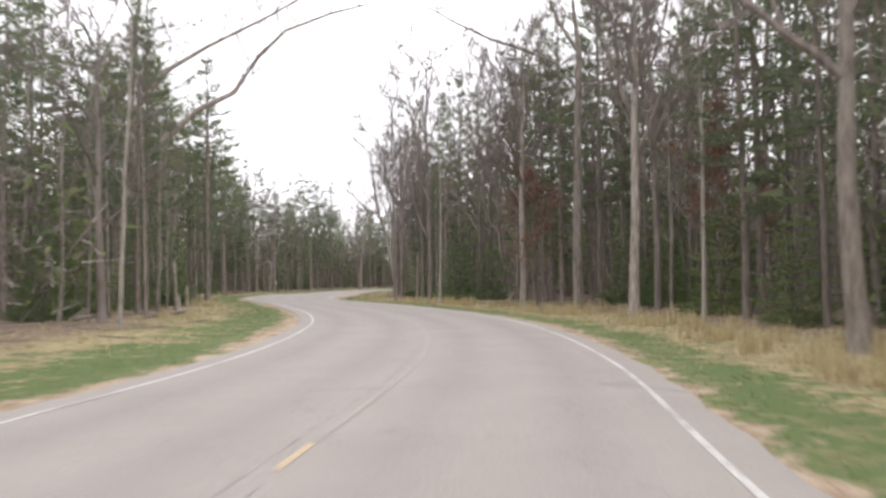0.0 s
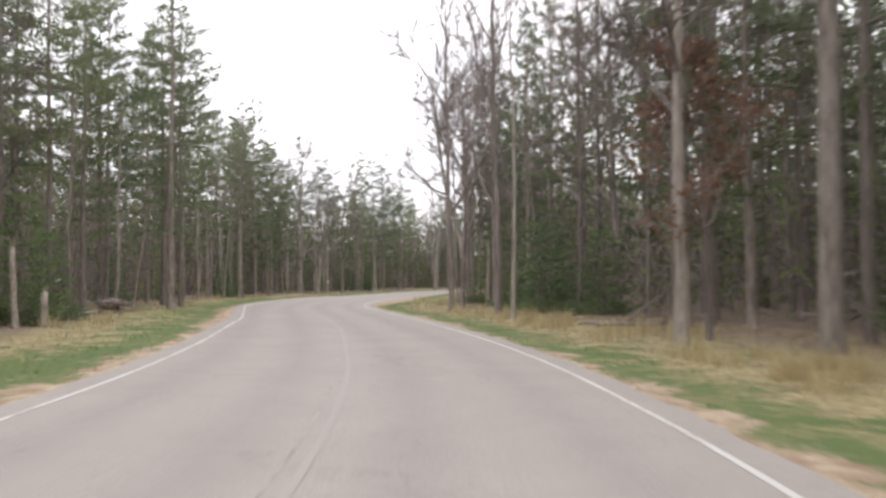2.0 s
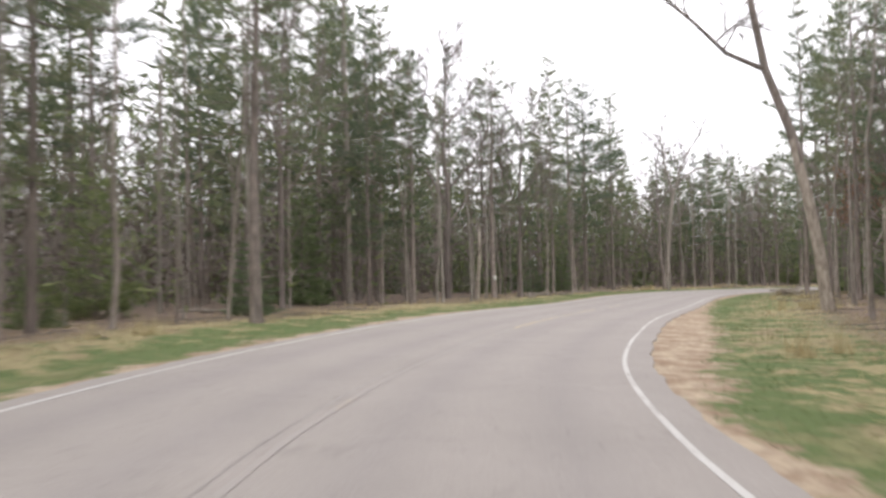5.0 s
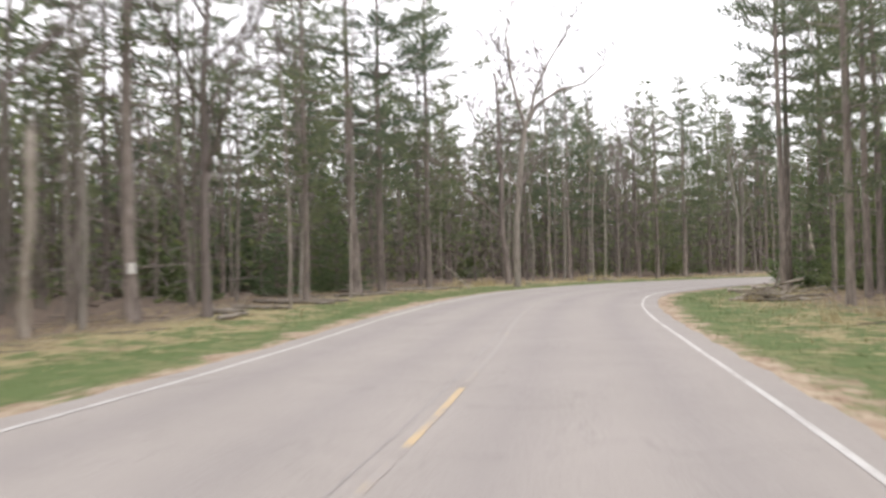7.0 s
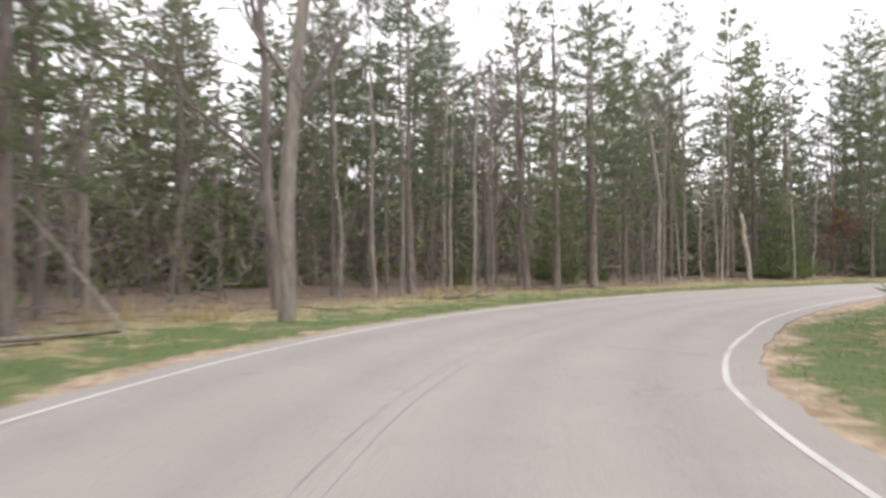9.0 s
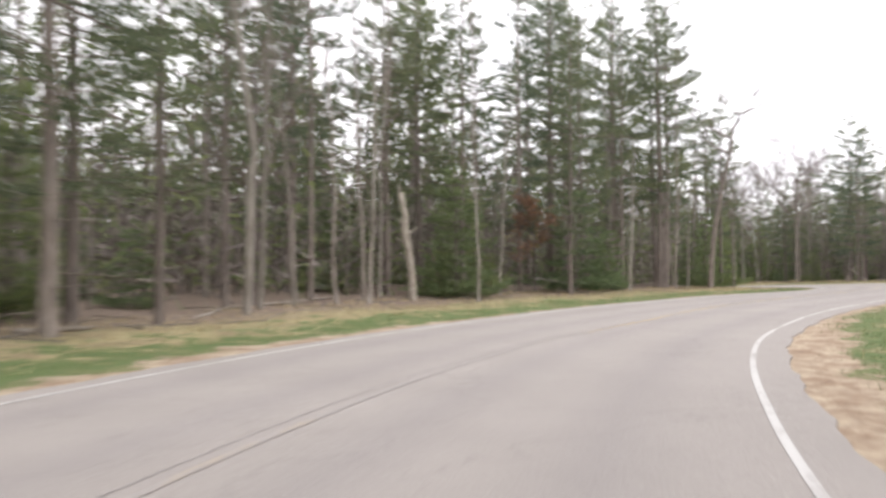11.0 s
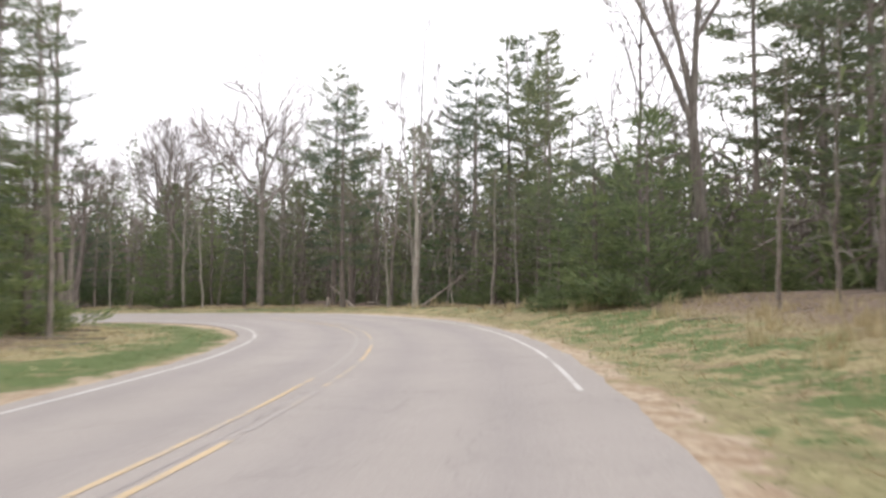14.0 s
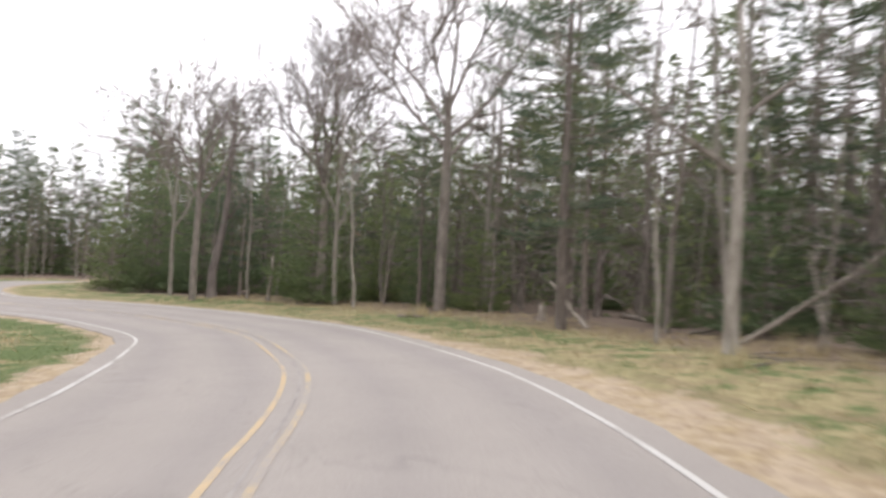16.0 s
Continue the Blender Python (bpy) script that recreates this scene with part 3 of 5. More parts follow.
def grow(rng, shape, at, way, length, r, level, twigs, up=0.25, leaves=None):
    """A limb that wanders upward and splits into finer ones."""
    steps = (5, 4, 2)[level]
    pts, d = [at], way.copy()
    for _ in range(steps):
        d = (d + rand_unit(rng) * (0.2 + 0.1 * level) + Vector((0, 0, up * 0.35))).normalized()
        pts.append(pts[-1] + d * (length / steps))
    shape.tube(pts, [max(r * (1 - 0.7 * i / steps), 0.014) for i in range(steps + 1)], (5, 4, 3)[level], False)
    if level == 2:
        twig_blades(rng, shape, pts, twigs[2], max(0.35, length * 0.6), twigs[3])
        if leaves is not None:
            for _ in range(14):
                w = rand_unit(rng)
                leaves.blade(along(pts, rng.uniform(0.2, 0.99)) + rand_unit(rng) * 0.3, w, w.cross(rand_unit(rng)).normalized(), rng.uniform(0.12, 0.22), rng.uniform(0.04, 0.07))
        return
    count = twigs[level]
    for k in range(count):
        u = 0.25 + 0.75 * (k + rng.random()) / count
        p = along(pts, min(u, 0.99))
        ax = along(pts, min(u + 0.05, 1.0)) - p
        ax = ax.normalized() if ax.length > 1e-6 else d
        o = ax.cross(rand_unit(rng)).normalized()
        w = (ax * rng.uniform(0.55, 1.0) + o * rng.uniform(0.55, 0.95)).normalized()
        grow(rng, shape, p, w, length * rng.uniform(0.4, 0.65) * (1.15 - 0.4 * u), r * (1 - 0.6 * u) * rng.uniform(0.55, 0.85), level + 1, twigs, up, leaves)
    twig_blades(rng, shape, pts, 3, 0.6, twigs[3])


def bare_meshes(seed, h, r, fork, width, limbs=7, lean=0.03, leafy=False, twigs=(5, 4, 7, 0.013), dead=False):
    """A leafless broadleaf: trunk, and an open crown of forking limbs above fork."""
    rng = random.Random(seed)
    wood, fine = Shape(), Shape()
    leaves = Shape() if leafy else None
    pts = stem(rng, h * 0.82, lean=lean, wiggle=0.35, steps=8, toward=rng.uniform(0, 6.28))
    wood.tube(pts, flare(len(pts), r, 0.25), 9)
    for k in range(limbs):
        u = fork + (1 - fork) * (k + rng.random() * 0.8) / limbs
        p = along(pts, min(u, 0.995))
        a = k * 2.4 + rng.uniform(-0.4, 0.4)
        rise = rng.uniform(0.45, 1.0) + 0.5 * u
        w = Vector((math.cos(a), math.sin(a), rise)).normalized()
        L = width * rng.uniform(0.75, 1.2) * (1.15 - 0.45 * (u - fork) / (1 - fork))
        if dead and rng.random() < 0.4:
            L *= 0.4
        grow(rng, fine, p, w, L, r * (1.1 - 0.7 * u) * rng.uniform(0.5, 0.75), 0 if not dead else 1, twigs, leaves=leaves)
    return wood, fine, leaves


def pole_meshes(seed, h, r, lean=0.03, bow=0.0, twiggy=14):
    """A thin leafless understorey stem with short twigs."""
    rng = random.Random(seed)
    wood = Shape()
    pts = stem(rng, h, lean=lean, wiggle=0.4, steps=8, toward=rng.uniform(0, 6.28))
    for i, p in enumerate(pts):
        p.x += bow * (i / 10) ** 2 * h
    wood.tube(pts, flare(len(pts), r, 0.2), 6)
    fine = Shape()
    for k in range(twiggy):
        u = rng.uniform(0.35, 0.98)
        a = rng.uniform(0, 6.28)
        grow(rng, fine, along(pts, u), Vector((math.cos(a), math.sin(a), rng.uniform(0.3, 1.2))).normalized(), h * rng.uniform(0.09, 0.2) * (1.3 - 0.6 * u), r * 0.32 * (1.2 - 0.7 * u), 2, (0, 0, 7, 0.012))
    return wood, fine


def snag_mesh(seed, h, r):
    """A broken, barkless stump of a trunk with a splintered top."""
    rng = random.Random(seed)
    wood = Shape()
    pts = stem(rng, h, lean=0.05, wiggle=0.5, steps=6)
    wood.tube(pts, flare(len(pts), r, 0.7), 8)
    for _ in range(5):
        a = rng.uniform(0, 6.28)
        q = pts[-1] + Vector((math.cos(a), math.sin(a), 0)) * r * 0.4
        wood.tube([q - Vector((0, 0, 0.3)), q + Vector((0, 0, rng.uniform(0.15, 0.5)))], [r * 0.3, 0.01], 4, False)
    return wood


LABELS = {
    "pine": ("tall forest pine with a bare lower trunk and dark green tiers", "pine tree", "pines of the wood"),
    "fir": ("young green pine with soft boughs down to the ground", "young pine", "young pines at the wood's edge"),
    "tallfir": ("tall soft-needled young pine, branched down to the ground", "young pine", "young pines at the wood's edge"),
    "oak": ("stout leafless oak with grey furrowed bark and forking limbs", "oak tree", "leafless broadleaf trees"),
    "bare": ("leafless broadleaf tree with dark wiry branches", "bare tree", "leafless broadleaf trees"),
    "limb": ("leaning leafless oak with long limbs reaching over the verge", "oak tree", "leafless broadleaf trees"),
    "redoak": ("small oak still holding withered red-brown leaves", "oak tree", "oaks with withered leaves"),
    "pole": ("thin leafless understorey stem with few twigs", "sapling", "thin stems in the wood"),
    "birch": ("slim pale-barked leafless tree with a crooked stem", "bare tree", "pale slim trees"),
    "aspen": ("pale grey twin-branched aspen without leaves", "aspen tree", "pale slim trees"),
    "lean": ("thin leafless stem leaning aslant at the wood's edge", "sapling", "thin stems in the wood"),
    "snag": ("broken barkless dead tree standing upright", "dead tree", "dead trees"),
    "deadlean": ("leaning half-dead tree with peeling brown bark", "dead tree", "dead trees"),
    "deadbent": ("dead dark tree with a crooked bent top", "dead tree", "dead trees"),
}


def tree_thing(kind, pieces):
    """An Empty at the foot with each mesh as a part."""
    top = new(LABELS[kind][1].replace(" ", "_"))
    label, category, group = LABELS[kind]
    tagged(top, label, category, group)
    for name, me in pieces:
        if me is None:
            continue
        new(name, me).parent = top
    return top


def build_kind(kind, seed, deep):
    """One tree of a kind; deep: for the inner wood, with fewer and larger sprays."""
    if kind == "pine":
        rng = random.Random(seed)
        w, c = pine_meshes(seed, 16, 0.16, rng.uniform(0.3, 0.5), rng.uniform(2.6, 3.5), deep)
        return tree_thing(kind, [("trunk", w.mesh("pine_trunk", BARK_PINE, True)), ("crown", c.mesh("pine_crown", NEEDLES))]), 16, 0.16
    if kind == "fir":
        w, c = fir_meshes(seed, 5.0, 0.07, 1.5 + 0.15 * (seed % 3), deep)
        return tree_thing(kind, [("trunk", w.mesh("young_trunk", BARK_PINE)), ("crown", c.mesh("young_crown", NEEDLES_YOUNG))]), 5.0, 0.07
    if kind == "tallfir":
        w, c = fir_meshes(seed, 10.0, 0.13, 2.5 + 0.25 * (seed % 3), deep)
        return tree_thing(kind, [("trunk", w.mesh("young_trunk", BARK_PINE)), ("crown", c.mesh("young_crown", NEEDLES_YOUNG))]), 10.0, 0.13
    if kind in ("oak", "bare", "limb", "aspen", "deadlean", "deadbent", "redoak", "birch"):
        spec = {
            "oak": dict(h=16, r=0.26, fork=0.5, width=5.0, limbs=8, twigs=(5, 4, 15, 0.013)),
            "bare": dict(h=15, r=0.16, fork=0.4, width=3.8, limbs=9, twigs=(4, 4, 15, 0.013)),
            "limb": dict(h=16, r=0.34, fork=0.36, width=6.8, limbs=8, lean=0.1, twigs=(5, 4, 7, 0.013)),
            "aspen": dict(h=15, r=0.17, fork=0.42, width=4.2, limbs=6, twigs=(4, 4, 13, 0.013)),
            "deadlean": dict(h=15, r=0.2, fork=0.35, width=2.6, limbs=7, lean=0.16, dead=True, twigs=(4, 4, 5, 0.013)),
            "deadbent": dict(h=13.5, r=0.2, fork=0.5, width=3.0, limbs=6, lean=0.08, dead=True, twigs=(4, 4, 5, 0.013)),
            "redoak": dict(h=8, r=0.09, fork=0.48, width=2.3, limbs=9, leafy=True, twigs=(4, 4, 4, 0.013)),
            "birch": dict(h=13, r=0.12, fork=0.5, width=2.2, limbs=7, twigs=(4, 3, 6, 0.013)),
        }[kind]
        if deep:
            spec["twigs"] = (4, 3, 8, 0.018)
        w, f, lv = bare_meshes(seed, **spec)
        bark = {"aspen": BARK_PALE, "birch": BARK_PALE, "oak": BARK_OAK, "limb": BARK_OAK, "deadlean": DEADWOOD}.get(kind, BARK_TWIG)
        parts = [("trunk", w.mesh("broadleaf_trunk", bark, True)), ("crown", f.mesh("broadleaf_crown", BARK_OAK if kind in ("aspen", "birch") else BARK_TWIG))]
        if lv:
            parts.append(("leaves", lv.mesh("withered_leaves", LEAVES_RED)))
        return tree_thing(kind, parts), spec["h"], spec["r"]
    if kind in ("pole", "lean"):
        w, f = pole_meshes(seed, 11, 0.085, lean=0.22 if kind == "lean" else 0.035)
        return tree_thing(kind, [("trunk", w.mesh("sapling_stem", BARK_PALE if seed % 3 == 0 else BARK_OAK, True)), ("crown", f.mesh("sapling_twigs", BARK_TWIG))]), 11, 0.085
    w = snag_mesh(seed, 5, 0.18)
    return tree_thing("snag", [("trunk", w.mesh("snag_trunk", DEADWOOD, True))]), 5, 0.18


COUNT = {"pine": 8, "fir": 5, "oak": 4, "bare": 6, "limb": 1, "redoak": 2, "pole": 7, "birch": 1, "aspen": 2, "lean": 2, "snag": 2, "deadlean": 1, "deadbent": 2, "tallfir": 3}
POOL, STANDING = {}, []
place_rng = random.Random(11)


def ground_at(x, y):
    way, right = road_coords(np.array([[x, y]]))
    return float(height(np.array([x]), np.array([y]), way, right)[0])


def place(kind, x, y, h, r, turn=None, which=None):
    """Stand a tree of that kind at a place, scaled to its height and trunk."""
    if kind == "fir" and h > 7.0:
        kind, r = "tallfir", 0.013 * h
    way, right = road_coords(np.array([[x, y]]))
    z = float(height(np.array([x]), np.array([y]), way, right)[0])
    deep = bool(abs(right[0]) > (17.0 if kind == "pine" else 14.0)) and kind in ("pine", "fir", "tallfir", "bare")
    turn = place_rng.uniform(0, 360) if turn is None else turn
    pick = place_rng.randrange(COUNT[kind]) if which is None else which
    if deep:
        pick %= 3
    fresh = (kind, pick, deep) not in POOL
    if fresh:
        POOL[kind, pick, deep] = build_kind(kind, 100 * list(COUNT).index(kind) + pick + 50 * deep, deep)
    ob, h0, r0 = POOL[kind, pick, deep]
    s = h / h0
    wide = min(max(r / r0, 0.7 * s), 1.3 * s)
    m = pose(x, y, z, 0, 0, turn)
    if not fresh:
        ob = copy_thing(ob, m)
    ob.matrix_basis = m @ Matrix.Diagonal((wide, wide, s, 1))
    STANDING.append((x, y))
    return ob

# ---- trees that stand out, each at its own place: kind, x, y, height, trunk radius ----
place("oak", 11.2, 54.6, 15.3, 0.20)
place("pole", -14.2, 70.2, 11.0, 0.08)
place("pine", -13.0, 67.3, 13.0, 0.14)
place("pine", -14.3, 75.2, 12.5, 0.13)
place("fir", -12.4, 68.8, 4.5, 0.06)
place("fir", -10.8, 66.0, 3.2, 0.05)
place("fir", -11.9, 70.6, 3.8, 0.06)
place("fir", -12.0, 74.6, 3.4, 0.05)
place("fir", -12.6, 80.6, 4.2, 0.06)
place("fir", -12.9, 77.3, 4.6, 0.06)
place("fir", -16.5, 80.0, 8.5, 0.11)
place("pine", -15.6, 73.0, 14.5, 0.15)
place("pine", -17.2, 69.5, 15.0, 0.15)
place("pine", -14.9, 78.8, 14.0, 0.14)
place("pine", -19.5, 76.0, 16.0, 0.16)
place("pine", -17.4, 82.0, 15.0, 0.15)
place("fir", -13.0, 71.8, 2.6, 0.05)
place("fir", -16.3, 75.8, 4.4, 0.06)
place("fir", -13.6, 83.0, 3.2, 0.05)
place("fir", 13.3, 62.8, 3.0, 0.08)
place("oak", 9.7, 68.1, 17.0, 0.20)
place("fir", 12.8, 68.5, 3.6, 0.08)
place("fir", 12.4, 74.3, 3.4, 0.08)
place("pole", -17.8, 75.7, 13.0, 0.08)
place("snag", -11.7, 79.3, 2.3, 0.10)
place("bare", 6.4, 81.2, 15.0, 0.14)
place("pine", 8.3, 87.5, 16.0, 0.14)
place("pole", 1.3, 89.2, 13.0, 0.09)
place("bare", 8.3, 90.6, 18.0, 0.14)
place("bare", 0.5, 91.0, 19.5, 0.15)
place("fir", 4.7, 91.0, 3.6, 0.08)
place("pine", 7.4, 91.8, 17.0, 0.14)
place("redoak", 6.9, 79.1, 7.2, 0.08)
place("oak", 6.15, 78.3, 15.0, 0.15)
place("bare", 5.4, 93.0, 18.0, 0.14)
place("fir", 2.1, 93.1, 4.2, 0.08)
place("pine", 6.5, 93.9, 18.0, 0.14)
place("pine", -15.8, 94.3, 17.5, 0.20)
place("pole", 6.5, 94.6, 16.0, 0.14)
place("fir", 2.4, 94.9, 4.0, 0.08)
place("bare", 4.5, 96.1, 19.0, 0.14)
place("bare", -2.6, 97.9, 19.0, 0.14)
place("pole", 5.5, 98.0, 11.4, 0.09)
place("pine", -19.1, 99.1, 16.0, 0.18)
place("pine", -17.0, 97.3, 15.8, 0.14)
place("pine", -17.8, 90.5, 16.5, 0.15)
place("pine", -20.2, 93.0, 17.0, 0.15)
place("pine", -16.4, 86.5, 16.0, 0.14)
place("pine", -21.6, 97.0, 17.0, 0.15)
place("pine", -19.3, 87.3, 16.0, 0.14)
place("pine", -22.6, 103.0, 17.0, 0.15)
place("pine", -29.2, 99.6, 14.6, 0.17)
place("bare", -2.6, 101.0, 13.5, 0.15)
place("pole", -29.9, 103.2, 11.6, 0.07)
place("fir", -1.8, 106.5, 3.5, 0.08)
place("bare", -3.3, 107.8, 17.0, 0.16)
place("pole", -29.2, 110.3, 11.9, 0.08)
place("bare", -4.2, 113.3, 18.0, 0.16)
place("pine", -21.5, 113.6, 14.8, 0.18)
place("bare", -4.3, 116.1, 16.8, 0.17)
place("pine", -33.8, 117.7, 18.7, 0.14)
place("pole", -25.7, 118.7, 14.0, 0.10)
place("pole", -40.3, 120.5, 12.2, 0.08)
place("fir", -24.6, 117.2, 2.5, 0.045)
place("pole", -35.7, 123.4, 9.0, 0.09)
place("pine", -34.8, 126.7, 17.3, 0.12)
place("pine", -28.0, 126.7, 15.5, 0.15)
place("pole", -30.7, 127.9, 10.6, 0.09)
place("pine", -25.6, 128.4, 15.0, 0.13)
place("pine", -31.5, 129.0, 18.0, 0.16)
place("pine", -24.3, 129.3, 12.5, 0.12)
place("pole", -30.1, 130.1, 11.9, 0.07)
place("pole", -34.7, 130.3, 12.9, 0.06)
place("pole", -25.4, 130.7, 12.5, 0.07)
place("pine", -30.2, 132.5, 17.5, 0.15)
place("pine", -28.7, 133.5, 16.5, 0.15)
place("pine", -27.1, 134.6, 14.0, 0.13)
place("pole", -23.4, 134.6, 9.5, 0.12)
place("pine", -33.6, 137.5, 19.0, 0.16)
place("bare", -26.1, 137.5, 17.5, 0.20)
place("pine", -24.4, 140.9, 15.0, 0.22)
place("pole", -26.0, 141.1, 12.3, 0.09)
place("bare", -23.1, 142.2, 14.7, 0.14)
place("pine", -4.4, 142.5, 16.5, 0.12)
place("pine", -4.6, 136.2, 16.0, 0.13)
place("pine", -3.2, 131.5, 15.5, 0.13)
place("pine", -2.6, 139.0, 17.0, 0.13)
place("pine", -6.6, 145.7, 18.0, 0.12)
place("pole", -22.7, 146.8, 12.2, 0.07)
place("pine", -5.2, 148.5, 17.5, 0.12)
place("pine", -22.8, 148.5, 17.0, 0.12)
place("pine", -3.8, 151.6, 18.5, 0.12)
place("pole", -22.4, 152.2, 12.6, 0.06)
place("fir", -1.6, 152.6, 5.0, 0.07)
place("pine", -22.7, 154.0, 16.6, 0.22)
place("pine", -2.2, 154.4, 17.0, 0.12)
place("pine", -22.1, 155.7, 16.7, 0.18)
place("fir", -2.6, 157.2, 6.0, 0.08)
place("pine", -5.4, 157.5, 18.5, 0.16)
place("fir", -0.6, 158.4, 7.0, 0.09)
place("pine", -4.7, 159.6, 19.0, 0.16)
place("pine", -21.0, 160.4, 16.6, 0.17)
place("pine", -1.7, 160.8, 18.5, 0.15)
place("fir", -3.4, 161.5, 5.5, 0.08)
place("pine", -2.4, 162.5, 18.0, 0.16)
place("pole", -20.9, 163.2, 13.1, 0.07)
place("bare", -17.8, 167.5, 14.8, 0.18)
place("pole", -15.5, 171.1, 13.4, 0.06)
place("pole", -12.2, 175.5, 13.2, 0.07)
place("pine", -8.5, 178.9, 13.0, 0.16)
place("bare", -9.7, 179.3, 12.6, 0.16)
place("pine", -6.3, 181.9, 14.6, 0.17)
place("pine", 52.5, 182.5, 17.0, 0.16)
place("pine", 49.0, 182.5, 17.5, 0.16)
place("pine", 59.0, 184.3, 18.0, 0.16)
place("pine", -4.2, 184.5, 15.2, 0.09)
place("pine", 55.0, 184.5, 17.0, 0.16)
place("pine", -5.9, 184.6, 13.5, 0.16)
place("pine", 51.2, 185.5, 17.0, 0.20)
place("pine", 58.8, 187.0, 18.5, 0.16)
place("pine", 53.5, 187.0, 16.0, 0.16)
place("pine", 57.5, 187.0, 15.0, 0.15)
place("birch", -1.1, 188.4, 12.7, 0.09)
place("pine", 53.6, 189.3, 17.0, 0.15)
place("pine", 58.5, 189.7, 18.0, 0.15)
place("fir", -4.3, 190.4, 2.4, 0.07)
place("fir", 47.2, 191.9, 6.6, 0.1)
place("pole", 3.3, 191.3, 11.0, 0.08)
place("fir", 8.2, 194.3, 5.6, 0.085)
place("bare", 50.3, 193.0, 14.0, 0.11)
place("fir", 47.3, 193.6, 3.8, 0.06)
place("fir", 48.6, 195.4, 3.0, 0.05)
place("bare", 76.0, 195.8, 21.0, 0.13)
place("pine", 9.4, 196.0, 14.0, 0.14)
place("fir", 54.0, 196.3, 4.9, 0.077)
place("pine", 7.8, 197.0, 12.6, 0.18)
place("redoak", 13.9, 197.2, 4.6, 0.06)
place("pine", 13.8, 198.4, 16.0, 0.14)
place("pine", 15.8, 198.5, 16.0, 0.14)
place("fir", 64.1, 198.9, 6.7, 0.07)
place("fir", 75.6, 198.9, 10.2, 0.07)
place("fir", 60.4, 199.1, 5.1, 0.08)
place("fir", 10.6, 198.4, 5.4, 0.08)
place("fir", 16.3, 197.3, 5.2, 0.095)
place("pine", 18.2, 199.3, 17.0, 0.14)
place("fir", 58.5, 199.9, 6.2, 0.12)
place("pine", 25.2, 201.2, 19.0, 0.16)
place("pine", 65.2, 202.0, 16.7, 0.18)
place("fir", 72.5, 202.3, 10.0, 0.06)
place("pine", 26.4, 202.3, 16.5, 0.20)
place("pine", 27.5, 203.2, 20.0, 0.16)
place("pine", 69.0, 203.5, 16.9, 0.19)
place("pine", 23.9, 203.8, 19.0, 0.14)
place("pine", 20.3, 203.9, 19.0, 0.14)
place("pine", 18.0, 204.1, 18.0, 0.14)
place("pine", 33.4, 204.4, 13.0, 0.12)
place("fir", 32.2, 204.6, 4.5, 0.07)
place("pine", 28.6, 205.3, 19.2, 0.17)
place("aspen", 55.5, 205.4, 11.7, 0.14)
place("pine", 62.5, 205.5, 14.0, 0.19)
place("pine", 67.3, 205.5, 17.5, 0.18)
place("pole", 30.7, 206.0, 12.9, 0.08)
place("pine", 26.0, 206.0, 20.5, 0.15)
place("fir", 36.0, 207.0, 5.5, 0.08)
place("pine", 74.9, 207.1, 19.8, 0.20)
place("pine", 34.0, 207.5, 14.0, 0.13)
place("pole", 65.0, 207.9, 9.3, 0.07)
place("pole", 56.9, 207.9, 9.4, 0.06)
place("fir", 23.8, 208.3, 3.5, 0.06)
place("pole", 63.7, 208.7, 13.0, 0.10)
place("pine", 37.4, 209.0, 11.5, 0.12)
place("pine", 68.3, 209.6, 15.6, 0.18)
place("pine", 28.2, 209.6, 14.5, 0.20)
place("pole", 33.3, 209.7, 10.5, 0.17)
place("pole", 61.0, 210.3, 12.0, 0.11)
place("pine", 58.5, 212.0, 13.3, 0.16)
place("deadbent", 41.8, 213.7, 15.7, 0.19)
place("pole", 65.2, 214.1, 13.8, 0.09)
place("pine", 65.8, 216.4, 15.4, 0.17)
place("pine", 66.3, 218.4, 17.0, 0.20)
place("pine", 41.8, 218.5, 16.8, 0.32)
place("pole", 65.2, 220.4, 11.9, 0.08)
place("aspen", 66.6, 223.3, 13.0, 0.15)
place("pole", 67.6, 224.3, 12.3, 0.13)
place("pole", 60.5, 225.1, 8.5, 0.07)
place("pole", 69.7, 225.8, 14.0, 0.15)
place("pole", 63.5, 227.2, 10.0, 0.07)
place("aspen", 61.1, 227.5, 12.5, 0.11)
place("pole", 44.3, 227.8, 11.4, 0.08)
place("fir", 65.2, 229.1, 8.1, 0.07)
place("fir", 61.4, 229.5, 9.5, 0.06)
place("snag", 59.9, 231.5, 2.2, 0.10)
place("pole", 59.9, 233.6, 10.0, 0.08)
place("deadbent", 59.4, 236.8, 13.4, 0.34)
place("oak", 67.1, 237.1, 16.5, 0.20)
place("fir", 63.5, 239.0, 10.0, 0.12)
place("aspen", 58.2, 239.4, 13.7, 0.13)
place("fir", 61.0, 242.0, 10.3, 0.13)
place("fir", 59.5, 245.8, 9.8, 0.12)
place("pine", 58.9, 249.3, 12.4, 0.14)
place("fir", 57.7, 247.8, 7.2, 0.08)
place("pine", 61.5, 253.0, 13.0, 0.15)
place("fir", 56.0, 281.0, 6.0, 0.09)
place("pine", 54.0, 282.0, 14.0, 0.15)
place("fir", 59.5, 283.0, 5.5, 0.09)
place("pine", 57.0, 284.0, 14.0, 0.15)
place("fir", 63.3, 284.6, 6.0, 0.09)
place("pine", 63.0, 286.0, 13.5, 0.15)
place("fir", 66.4, 287.0, 5.5, 0.09)
place("pine", 60.0, 287.0, 15.0, 0.15)
place("pine", 66.0, 288.5, 14.5, 0.15)
place("pine", 58.0, 290.0, 16.0, 0.15)
